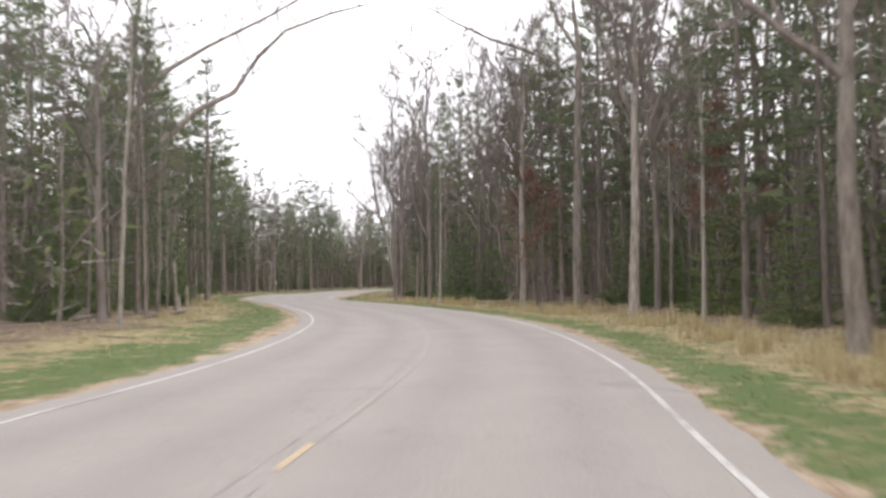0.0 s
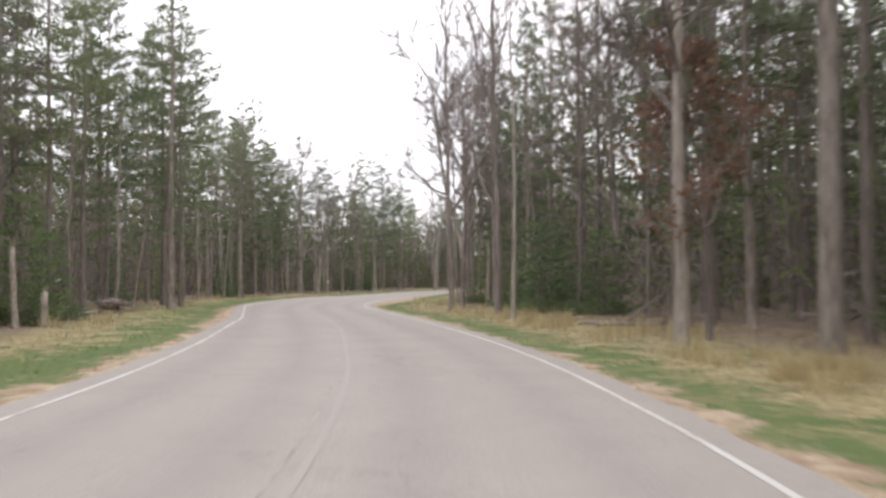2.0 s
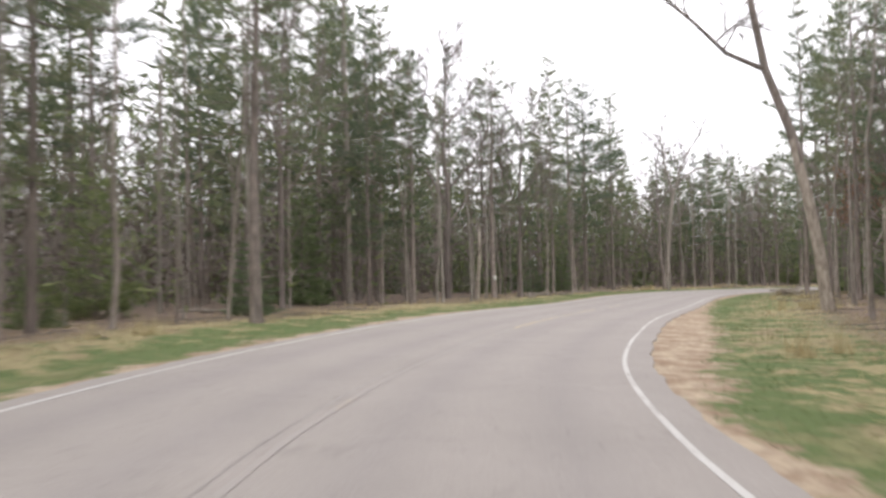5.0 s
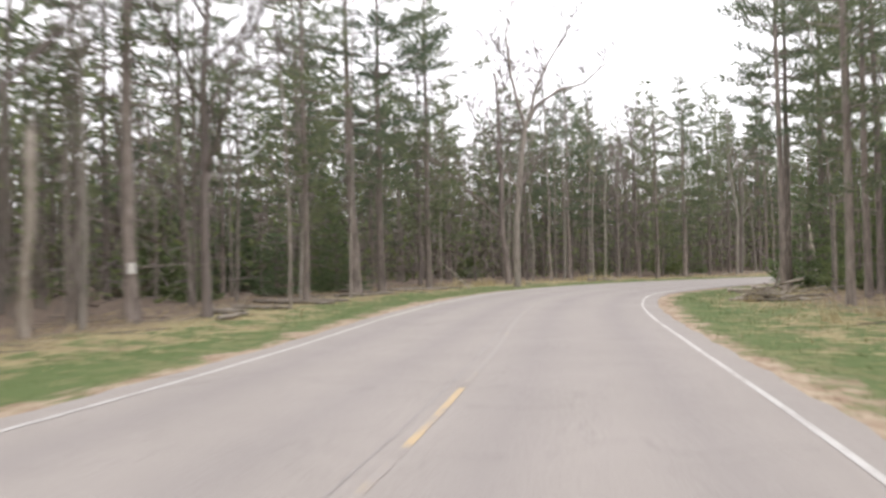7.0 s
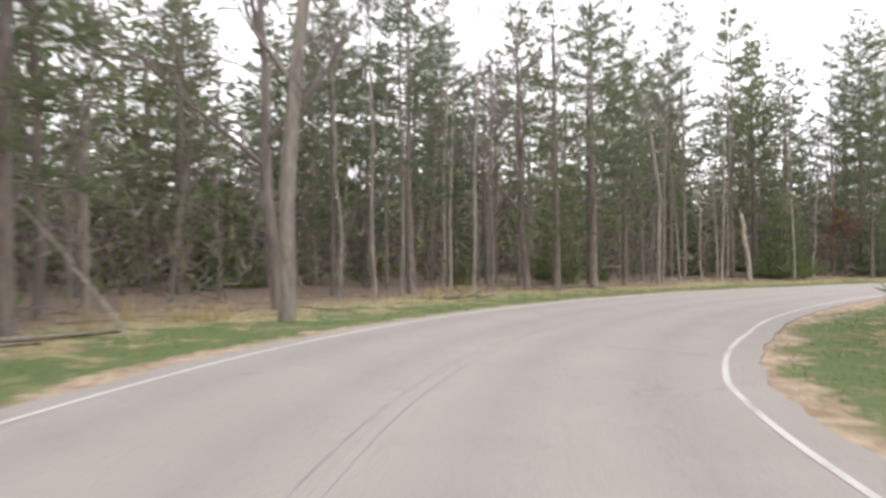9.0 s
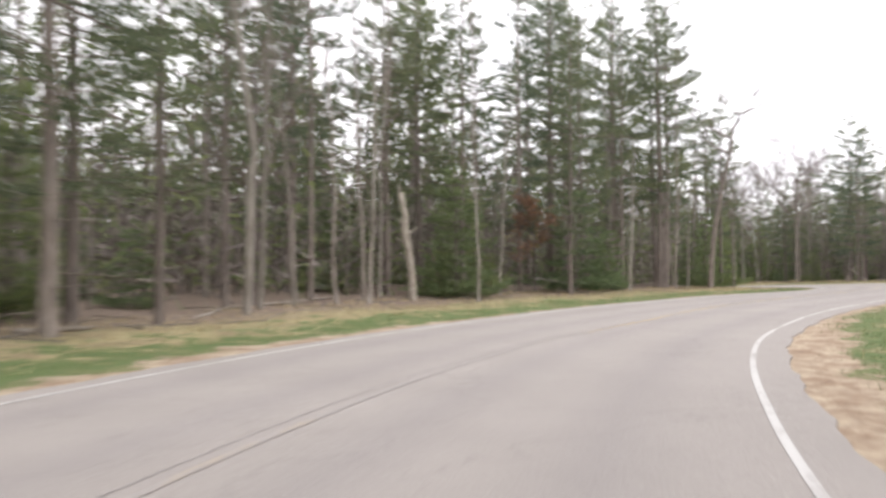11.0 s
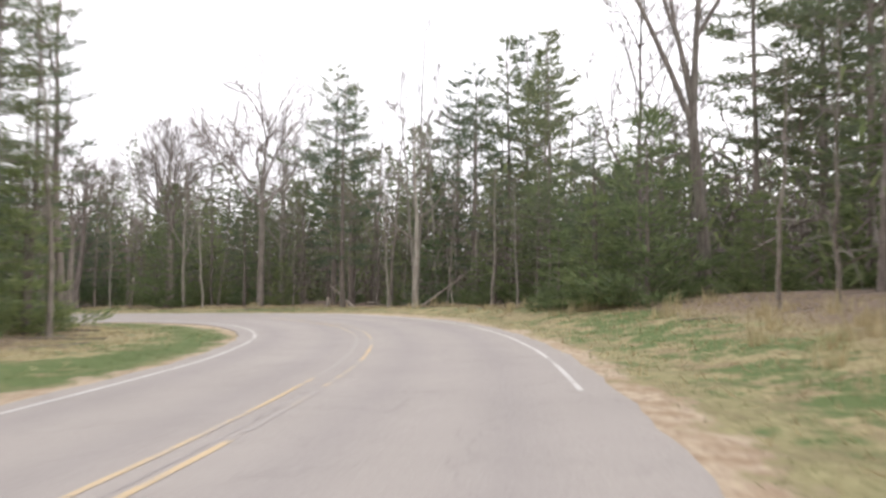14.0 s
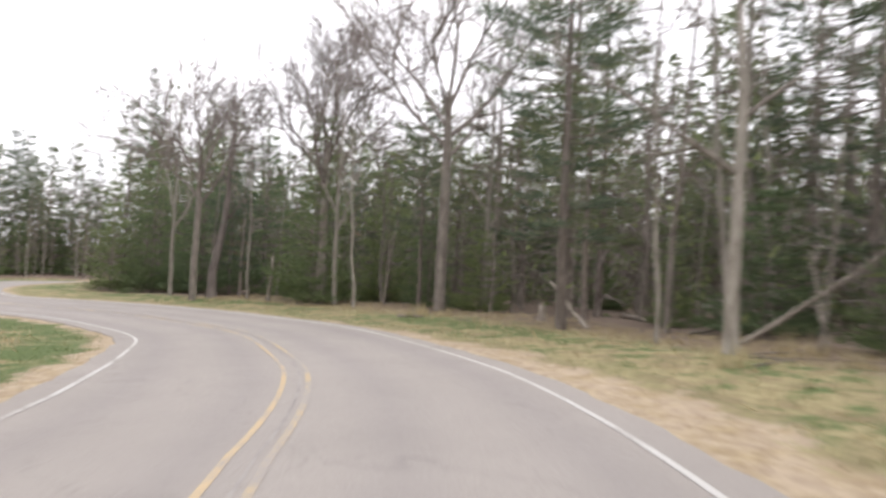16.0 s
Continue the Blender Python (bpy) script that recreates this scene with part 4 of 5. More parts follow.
place("pine", 62.0, 292.0, 15.0, 0.15)

# ---- the rest of the wood, scattered between and behind ----
forest_rng = random.Random(5)
SPACE = {}


def crowded(x, y, gap):
    cx, cy = int(x // 3), int(y // 3)
    for i in (-1, 0, 1):
        for j in (-1, 0, 1):
            for px, py in SPACE.get((cx + i, cy + j), ()):
                if (px - x) ** 2 + (py - y) ** 2 < gap * gap:
                    return True
    return False


def claim(x, y):
    SPACE.setdefault((int(x // 3), int(y // 3)), []).append((x, y))


for spot in STANDING + [(8.6, 75.9), (17.0, 82.5), (-17.05, 164.2), (62.1, 221.4), (61.3, 229.0), (57.6, 235.0), (-1.7, 187.2), (58.4, 207.0), (5.5, 192.7), (30.6, 202.6), (-6.3, 126.8), (-13.6, 76.5), (48.7, 190.3), (60.4, 206.4), (62.2, 206.0), (63.6, 205.4), (60.0, 208.2), (-5.9, 155.2), (43.9, 192.9), (45.2, 194.8)]:
    claim(*spot)

LEFT_EDGE, RIGHT_EDGE = 4.6, 5.4
ROOM = {"pine": 200, "pole": 240, "fir": 130, "bare": 105, "redoak": 6, "snag": 8}
tries = np.random.default_rng(8).uniform((-75, 20), (118, 300), (16000, 2))
t_along, t_right = road_coords(tries)
order = np.argsort(np.abs(t_right) + np.random.default_rng(2).uniform(0, 14, len(tries)))
FAR_PINES, FAR_STEMS = [], []
for i in order:
    (x, y), s, right = tries[i].tolist(), t_along[i], t_right[i]
    beyond = abs(right) - 3.75
    edge = LEFT_EDGE if right < 0 else RIGHT_EDGE
    if beyond < edge or beyond > 54 or s < 25:
        continue
    if crowded(x, y, (1.7 if right > 0 and 200 < s < 240 else 1.35) if beyond < 16 else 1.8):
        continue
    u = forest_rng.random()
    if u < 0.27:
        kind, h, r = "pine", forest_rng.uniform(9.5, 16.5), forest_rng.uniform(0.09, 0.16)
    elif u < (0.44 if right > 0 and s < 135 else 0.34):
        kind, h, r = "bare", forest_rng.uniform(9, 14.5), forest_rng.uniform(0.09, 0.16)
    elif u < 0.48:
        kind, h, r = "fir", forest_rng.uniform(1.6, 6.0), 0.07
    elif u < 0.486:
        kind, h, r = "redoak", forest_rng.uniform(5, 8), 0.08
    elif u < 0.494:
        kind, h, r = "snag", forest_rng.uniform(1.5, 4), 0.12
    else:
        kind, h, r = "pole", forest_rng.uniform(6, 13), forest_rng.uniform(0.045, 0.09)
    if right > 0 and 205 < s < 262 and kind == "pole" and forest_rng.random() < 0.25:
        kind, h, r = "fir", forest_rng.uniform(3.5, 8.0), 0.09
    if right < 0 and 132 < s < 222 and kind == "pole" and forest_rng.random() < (0.16 if s > 185 else 0.12):
        kind, h, r = "pine", forest_rng.uniform(11, 16), forest_rng.uniform(0.1, 0.14)
    if right > 0 and s < 128 and kind == "pole":
        v = forest_rng.random()
        if v < 0.3:
            kind, h, r = "fir", forest_rng.uniform(1.8, 5.0), 0.07
        elif v < 0.55:
            kind, h, r = "bare", forest_rng.uniform(9, 14), 0.11
        elif v < 0.68:
            kind, h, r = "pine", forest_rng.uniform(10, 15), 0.12
    if kind == "fir" and beyond < edge + 1.4:
        continue
    if kind in ("bare", "pine") and beyond < edge + 0.8:
        kind, h, r = "pole", forest_rng.uniform(6, 13), forest_rng.uniform(0.05, 0.09)
    if right > 0 and 46 < x < 100 and 186 < y < 265:
        low = 0.7 if beyond < 16 else 1.0
        h = low * {"pine": forest_rng.uniform(7.5, 11.5), "bare": forest_rng.uniform(8, 12), "pole": forest_rng.uniform(6, 10)}.get(kind, min(h, 7.0))
    if right < 0 or 62 < s < 118 or s > 250:
        taller = 1.0 if right > 0 else float(np.interp(s, [76, 80, 150, 158, 172, 186, 192, 230, 234], [0, 1, 1, 0.5, 0, 0, 0.6, 0.8, 0]))
        h *= 1 + taller * {"pine": 0.28, "bare": 0.35, "pole": 0.15}.get(kind, 0.0)
    claim(x, y)
    if ROOM.get(kind, 0) > 0 and beyond < 34:
        ROOM[kind] -= 1
        place(kind, x, y, h, r)
    elif kind in ("pine", "fir"):
        FAR_PINES.append((x, y, h, r))
    else:
        FAR_STEMS.append((x, y, h, r))


class Bulk:
    """Many small pieces in one mesh, kept as arrays."""

    def __init__(self):
        self.v, self.f, self.n = [], [], 0

    def add(self, verts, faces):
        self.v.append(verts)
        self.f.append(faces + self.n)
        self.n += len(verts)

    def blades(self, at, way, side, length, width):
        """Pointed blades, one for each row of the arrays."""
        v = np.stack([at + side * width[:, None], at + way * length[:, None], at - side * width[:, None]], 1).reshape(-1, 3)
        self.add(v, np.arange(len(at))[:, None] * 3 + [[0, 1, 2]])

    def done(self, name, mat, label, category):
        v, f = np.concatenate(self.v), np.concatenate(self.f)
        me = bpy.data.meshes.new(name)
        me.vertices.add(len(v))
        me.vertices.foreach_set("co", v.astype(np.float32).ravel())
        me.loops.add(f.size)
        me.loops.foreach_set("vertex_index", f.astype(np.int32).ravel())
        me.polygons.add(len(f))
        me.polygons.foreach_set("loop_start", np.arange(0, f.size, 3, dtype=np.int32))
        me.update(calc_edges=True)
        me.materials.append(mat)
        return tagged(new(name, me), label, category, kind="stuff")


def units(rs, n, up=0.0):
    v = rs.normal(size=(n, 3))
    v[:, 2] += up
    return v / np.linalg.norm(v, axis=1)[:, None]


def sides(rs, way):
    s = np.cross(way, units(rs, len(way)))
    return s / np.maximum(np.linalg.norm(s, axis=1), 1e-6)[:, None]


def plan_heights(p):
    a, right = road_coords(p)
    return height(p[:, 0], p[:, 1], a, right)


# far trunks: slim tapered prisms; far crowns: tiers of needle sprays
rs = np.random.default_rng(21)
trunks, needles = Bulk(), Bulk()
ring = np.array([[math.cos(a), math.sin(a)] for a in (0, 1.571, 3.1416, 4.712)])
FAR_FOOT = dict(zip([(t[0], t[1]) for t in FAR_PINES + FAR_STEMS], plan_heights(np.array([t[:2] for t in FAR_PINES + FAR_STEMS])).tolist()))
for x, y, h, r in FAR_PINES + FAR_STEMS:
    lean = rs.normal(0, 0.03, 2) * h
    v = []
    for k, (fr, w) in enumerate(((-0.02, 1.2), (0.45, 0.75), (1.0, 0.2))):
        c = np.array([x, y]) + lean * max(fr, 0) ** 1.5
        v.append(np.c_[c + ring * r * w, np.full(4, FAR_FOOT[x, y] + fr * h)])
    v = np.concatenate(v)
    fs = []
    for k in range(2):
        for s in range(4):
            a, b = k * 4 + s, k * 4 + (s + 1) % 4
            fs += [(a, b, b + 4), (a, b + 4, a + 4)]
    trunks.add(v, np.array(fs))
for x, y, h, r in FAR_PINES:
    n = 300 if h > 7 else 170
    low = 0.2 if h > 7 else 0.05
    u = rs.uniform(0, 1, n) ** 1.15
    z = (low + (1 - low) * u) * h + FAR_FOOT[x, y]
    reach = (2.9 if h > 7 else 1.6) * (1 - u) ** 0.75 * np.sqrt(rs.uniform(0.1, 1, n)) + 0.1
    a = rs.uniform(0, 6.283, n)
    out = np.c_[np.cos(a), np.sin(a), rs.uniform(-0.1, 0.5, n)]
    at = np.c_[x + np.cos(a) * reach, y + np.sin(a) * reach, z + reach * 0.12]
    way = out + units(rs, n) * 0.7
    way /= np.linalg.norm(way, axis=1)[:, None]
    needles.blades(at, way, sides(rs, way), rs.uniform(0.45, 0.95, n), rs.uniform(0.075, 0.14, n))
trunks.done("far_trunks", BARK_OAK, "grey-brown trunks deep in the wood", "woods")
needles.done("far_boughs", NEEDLES, "dark green pine boughs deep in the wood", "woods")

# undergrowth: twiggy brush and low green sprays between the trunks
spots = np.random.default_rng(33).uniform((-85, 15), (125, 310), (60000, 2))
b_along, b_right = road_coords(spots)
b_beyond = np.abs(b_right) - 3.75
spots = spots[(b_beyond > np.where(b_right < 0, LEFT_EDGE + 1.2, RIGHT_EDGE + 1.4) + rs.exponential(1.5, len(spots))) & (b_beyond < 66) & (b_along > 15)]
base = plan_heights(spots)
brush, sprays = Bulk(), Bulk()
half = len(spots) * 3 // 5
deep = np.clip((np.abs(road_coords(spots)[1]) - 14) / 12, 0, 1)
n = half * 11
at = np.repeat(np.c_[spots[:half], base[:half]], 11, 0)
at[:, :2] += rs.normal(0, 0.5, (n, 2))
at[:, 2] += np.minimum(rs.gamma(1.5, 2.3, n), 8.5)
way = units(rs, n, 0.7)
far_off = np.repeat(deep[:half], 11)
brush.blades(at, way, sides(rs, way), rs.uniform(0.6, 1.7, n) * (1 + 0.5 * far_off), rs.uniform(0.018, 0.045, n) * (1 + 1.6 * far_off))
n = (len(spots) - half) * 8
at = np.repeat(np.c_[spots[half:], base[half:]], 8, 0)
at[:, :2] += rs.normal(0, 0.45, (n, 2))
at[:, 2] += np.minimum(rs.gamma(1.5, 2.1, n), 7.5)
way = units(rs, n, 0.15)
far_off = np.repeat(deep[half:], 8)
sprays.blades(at, way, sides(rs, way), rs.uniform(0.3, 0.8, n) * (1 + 0.4 * far_off), rs.uniform(0.04, 0.09, n) * (1 + 0.9 * far_off))
brush.done("undergrowth", BARK_TWIG, "grey-brown leafless twiggy undergrowth between the trunks", "undergrowth")
sprays.done("low_boughs", NEEDLES_YOUNG, "dull green low pine boughs between the trunks", "undergrowth")

# ---- single trees with a shape of their own ----


def limb_oak(x, y):
    """A leaning oak whose long crooked limb reaches out over the road."""
    rng = random.Random(77)
    wood, fine = Shape(), Shape()

    def limb(points, r0, r1, twigs):
        pts = [Vector(p) for p in points]
        wood.tube(pts, [r0 + (r1 - r0) * i / (len(pts) - 1) for i in range(len(pts))], 7, False)
        for k in range(twigs):
            u = 0.3 + 0.7 * (k + rng.random()) / twigs
            a = rng.uniform(0, 6.28)
            grow(rng, fine, along(pts, min(u, 0.99)), Vector((math.cos(a), math.sin(a), 0.9)).normalized(), rng.uniform(1.6, 3.2) * (1.3 - 0.5 * u), r1 * 1.1, 1, (4, 4, 8, 0.012))

    limb([(0, 0, -0.2), (0.1, 0, 2.5), (0.4, 0.1, 5.0), (0.9, 0, 7.4), (0.7, 0.2, 10.5), (0.9, 0.3, 14.0), (1.3, 0.2, 16.5)], 0.34, 0.07, 6)
    limb([(0.8, 0, 6.6), (2.2, -0.3, 8.0), (4.1, -0.5, 9.6), (5.9, -0.8, 10.4), (7.1, -0.8, 12.2), (8.4, -1.0, 13.4), (10.6, -1.2, 14.2), (12.4, -1.4, 14.6)], 0.19, 0.035, 8)
    limb([(0.8, 0.1, 9.6), (2.4, 0.4, 11.8), (4.4, 0.3, 13.0), (7.0, 0.0, 14.2), (9.6, -0.2, 15.6)], 0.16, 0.03, 7)
    limb([(0.5, 0, 8.8), (-1.2, 0.2, 10.6), (-3.4, 0.1, 12.6), (-5.2, 0.0, 14.6)], 0.14, 0.03, 6)
    top = tree_thing("limb", [("trunk", wood.mesh("limb_oak_trunk", BARK_OAK, True)), ("crown", fine.mesh("limb_oak_crown", BARK_TWIG))])
    top.matrix_basis = pose(x, y, ground_at(x, y), 0, 0, 8)


def ramify(rng, shape, at, way, length, r, depth, rise=0.05):
    """A bare branch that forks again and again into ever finer ones, out to the tips."""
    steps = 3 if depth > 1 else 2
    pts, d = [at], way.copy()
    for _ in range(steps):
        d = (d + rand_unit(rng) * 0.22 + Vector((0, 0, rise))).normalized()
        pts.append(pts[-1] + d * (length / steps))
    shape.tube(pts, [max(r * (1 - 0.35 * i / steps), 0.0125) for i in range(steps + 1)], 5 if depth > 2 else 3, False)
    if depth == 0:
        return
    for k in range(4):
        u = (0.4, 0.68, 0.97, 0.98)[k]
        o = d.cross(rand_unit(rng)).normalized()
        w = (d + o * rng.uniform(0.45, 0.95) * (0.8 if k > 1 else 1.2)).normalized()
        ramify(rng, shape, along(pts, u), w, length * rng.uniform(0.52, 0.74), r * (0.62 if k > 1 else 0.5), depth - 1, rise)


def forked_tree(kind, x, y, turn, seed, stems, bark, size=(1.3, 2.6), rise=1.1, depth=2):
    """A leafless tree drawn stem by stem: each has its points, first and last radius and number of side limbs."""
    rng = random.Random(seed)
    wood, fine = Shape(), Shape()
    for points, r0, r1, limbs in stems:
        pts = [Vector(p) for p in points]
        wood.tube(pts, [r0 + (r1 - r0) * i / (len(pts) - 1) for i in range(len(pts))], 8, False)
        for k in range(limbs):
            u = 0.25 + 0.75 * (k + rng.random()) / limbs
            a = rng.uniform(0, 6.28)
            ramify(rng, fine, along(pts, min(u, 0.99)), Vector((math.cos(a), math.sin(a), rise)).normalized(), rng.uniform(*size) * (0.8 - 0.3 * u), 0.03, depth)
    top = tree_thing(kind, [("trunk", wood.mesh("forked_trunk", bark, True)), ("crown", fine.mesh("forked_crown", BARK_TWIG))])
    top.matrix_basis = pose(x, y, ground_at(x, y), 0, 0, turn)
    return top


def fork_oak(x, y):
    """An oak whose short trunk parts in a wide V of long rising stems."""
    forked_tree("oak", x, y, -61, 15, (
        (((0, 0, -0.2), (0.02, 0, 0.25), (-0.05, 0, 1.5), (-0.25, 0, 3.6), (-0.45, 0, 5.9)), 0.21, 0.17, 0),
        (((-0.45, 0, 5.7), (-1.1, 0.1, 7.4), (-2.1, 0.1, 9.6), (-3.3, 0.2, 12.0), (-4.5, 0.1, 14.2), (-5.2, 0.2, 15.6)), 0.12, 0.02, 11),
        (((-0.42, 0, 5.7), (-0.36, -0.1, 8.0), (-0.2, -0.2, 11.0), (0.1, 0.0, 14.0), (0.4, 0.1, 16.6)), 0.14, 0.02, 11),
        (((-0.4, 0, 6.6), (-0.9, 0.4, 9.2), (-1.2, 0.5, 12.0), (-1.6, 0.3, 15.4)), 0.1, 0.02, 9),
        (((-0.45, 0, 6.2), (-1.0, -0.3, 8.4), (-2.0, -0.6, 10.8), (-2.6, -0.8, 13.8)), 0.09, 0.02, 8),
        (((-0.3, -0.1, 8.6), (0.7, -0.5, 10.4), (1.5, -0.7, 13.0), (1.8, -0.6, 15.0)), 0.08, 0.015, 7),
    ), BARK_OAK)


def arching_oak(x, y):
    """A slim oak that forks high up, one long limb arching away to the side."""
    forked_tree("oak", x, y, 10, 23, (
        (((0, 0, -0.2), (0.05, 0, 0.3), (0.05, 0, 3.0), (0.3, 0, 6.0), (0.65, 0.1, 8.6)), 0.2, 0.13, 2),
        (((0.65, 0.1, 8.4), (0.25, 0.1, 9.8), (-0.1, 0.1, 11.4), (-0.3, 0, 13.4), (-0.1, 0, 14.6)), 0.11, 0.02, 7),
        (((0.65, 0.1, 8.5), (1.3, 0, 9.6), (2.4, -0.2, 10.3), (3.7, -0.3, 10.6), (4.6, -0.3, 11.4), (5.4, -0.4, 12.0)), 0.11, 0.02, 8),
        (((0.85, 0.1, 8.9), (1.3, 0.2, 10.6), (2.0, 0.3, 12.0), (2.9, 0.2, 13.4), (3.2, 0.3, 14.4)), 0.09, 0.02, 8),
        (((0.2, 0, 5.2), (-0.6, 0.1, 6.3), (-1.0, 0.2, 7.4), (-1.6, 0.2, 8.6)), 0.06, 0.015, 5),
    ), BARK_OAK, (1.0, 2.0))


def fan_oak(x, y, turn, tall, seed):
    """A clear grey trunk under a wide fan of rising limbs, fine-twigged to the tips."""
    s = tall / 16.6
    rng = random.Random(seed)
    wood, limbs = Shape(), Shape()
    pts = [Vector(p) for p in ((0, 0, -0.2), (0.03, 0, 0.3), (0.02, 0, 2.5 * s), (0.1, 0, 5.5 * s), (0.05, 0, 8.8 * s))]
    wood.tube(pts, [0.29 * s, 0.24 * s, 0.22 * s, 0.2 * s, 0.12 * s], 9, False)
    for k in range(7):
        a = k * 2.4 + rng.uniform(-0.3, 0.3)
        lean = (1.25, 1.1, 1.2, 0.9, 0.7, 0.4, 0.1)[k]
        ramify(rng, limbs, along(pts, 0.8 + 0.03 * k), Vector((math.cos(a) * lean, math.sin(a) * lean, 1)).normalized(), 3.8 * s * rng.uniform(0.9, 1.1), 0.095 * s, 4)
    top = tree_thing("oak", [("trunk", wood.mesh("fan_trunk", BARK_OAK, True)), ("crown", limbs.mesh("fan_crown", BARK_TWIG))])
    top.matrix_basis = pose(x, y, ground_at(x, y), 0, 0, turn)


def spreading_oak(x, y):
    """A stout straight oak, its upper limbs stretched out far to both sides."""
    forked_tree("oak", x, y, 4, 33, (
        (((0, 0, -0.2), (0, 0, 0.3), (0.05, 0, 4.0), (0.15, 0, 8.0), (0.3, 0, 12.0)), 0.27, 0.14, 1),
        (((0.3, 0, 11.8), (0.1, 0.1, 14.0), (-0.2, 0.1, 17.0)), 0.13, 0.03, 6),
        (((0.22, 0, 10.0), (-0.8, -0.2, 11.3), (-2.2, -0.3, 11.9), (-3.8, -0.4, 12.4), (-5.5, -0.5, 13.2), (-7.3, -0.5, 14.3)), 0.11, 0.02, 8),
        (((0.3, 0, 11.8), (-0.6, 0.2, 13.4), (-1.4, 0.3, 15.5), (-2.5, 0.3, 17.5)), 0.1, 0.02, 6),
        (((0.2, 0, 9.6), (1.1, 0.1, 10.4), (2.4, 0.2, 10.9), (3.6, 0.2, 12.6), (4.4, 0.2, 15.0)), 0.09, 0.02, 7),
    ), BARK_OAK, (1.0, 2.2))


def twisted_oak(x, y):
    """A dark leafless oak whose trunk bends and winds upward."""
    forked_tree("bare", x, y, 0, 35, (
        (((0.9, 0, -0.2), (0.85, 0, 2.5), (0.4, 0, 5.0), (0.0, 0, 6.5), (-0.9, 0, 7.9), (-1.2, 0, 9.2), (-1.25, 0, 10.8), (-0.8, 0, 13.2), (-0.2, 0, 16.0)), 0.2, 0.03, 6),
        (((-1.0, 0, 8.2), (-0.3, 0.2, 9.6), (0.5, 0.2, 11.0), (0.8, 0, 12.4), (1.8, 0, 14.5)), 0.1, 0.02, 7),
        (((-1.2, 0, 9.0), (-2.2, 0.2, 9.7), (-3.4, 0.2, 9.9), (-4.2, 0.1, 11.2)), 0.08, 0.02, 6),
        (((0.0, 0, 6.4), (-1.0, -0.3, 6.6), (-2.4, -0.5, 7.3), (-3.2, -0.6, 8.6)), 0.07, 0.02, 5),
    ), BARK_TWIG, (0.9, 1.8), 0.9)


def kinked_birch(x, y):
    """A pale slim tree with a kinked stem and one long limb reaching sideways from its fork."""
    forked_tree("birch", x, y, -18, 41, (
        (((0, 0, -0.2), (0.0, 0, 0.25), (0.06, 0, 2.0), (0.08, 0, 3.6), (0.18, 0, 4.3), (0.0, 0, 5.6), (-0.2, 0, 7.2), (-0.35, 0, 8.3)), 0.12, 0.07, 2),
        (((-0.35, 0, 8.1), (-0.5, 0.1, 9.6), (-0.35, 0.1, 11.4), (-0.6, 0, 13.2)), 0.06, 0.015, 6),
        (((-0.35, 0, 8.1), (0.3, -0.1, 8.7), (1.2, -0.1, 9.2), (2.2, -0.2, 9.25), (3.0, -0.2, 9.0)), 0.06, 0.015, 5),
    ), BARK_PALE, (0.7, 1.5), 0.9)


def twin_aspen(x, y):
    """Two slim pale stems from one foot, nearly bare of side branches."""
    forked_tree("aspen", x, y, -52, 57, (
        (((0, 0, -0.2), (0.03, 0, 0.3), (0.08, 0, 3.0), (0.2, 0, 6.0), (0.15, 0, 10.0), (0.35, 0, 15.5)), 0.12, 0.025, 6),
        (((0, 0, 0.3), (-0.22, 0, 2.2), (-0.45, 0, 4.6), (-0.62, 0, 7.5), (-1.0, 0, 11.0), (-0.85, 0, 14.5)), 0.09, 0.02, 6),
        (((0.15, 0, 8.6), (0.6, 0.1, 10.2), (1.0, 0.2, 12.0), (1.3, 0.2, 14.2)), 0.05, 0.015, 4),
    ), BARK_PALE, (0.6, 1.4), 1.2)


def broken_snag(x, y):
    """A pale barkless trunk, kinked halfway and broken off in splinters."""
    rng = random.Random(12)
    wood = Shape()
    pts = [Vector(p) for p in ((0.05, 0, -0.2), (0.03, 0, 0.25), (0, 0, 1.0), (-0.1, 0, 1.9), (-0.26, 0.05, 2.5), (-0.24, 0.05, 3.2), (-0.38, 0.05, 4.0))]
    wood.tube(pts, [0.2, 0.15, 0.135, 0.13, 0.15, 0.115, 0.09], 9)
    for _ in range(6):
        q = pts[-1] + rand_unit(rng) * 0.06
        wood.tube([q - Vector((0, 0, 0.35)), q + Vector((-0.08, 0, rng.uniform(0.1, 0.45)))], [0.035, 0.006], 4, False)
    for z, out in ((2.4, 0.5), (3.1, -0.35), (1.5, -0.4)):
        p = along(pts, 0.35 + z / 8)
        wood.tube([p, p + Vector((out, 0.1, 0.3))], [0.04, 0.012], 5)
    top = tree_thing("snag", [("trunk", wood.mesh("broken_trunk", PALEWOOD, True))])
    top.matrix_basis = pose(x, y, ground_at(x, y), 0, 0, -19)


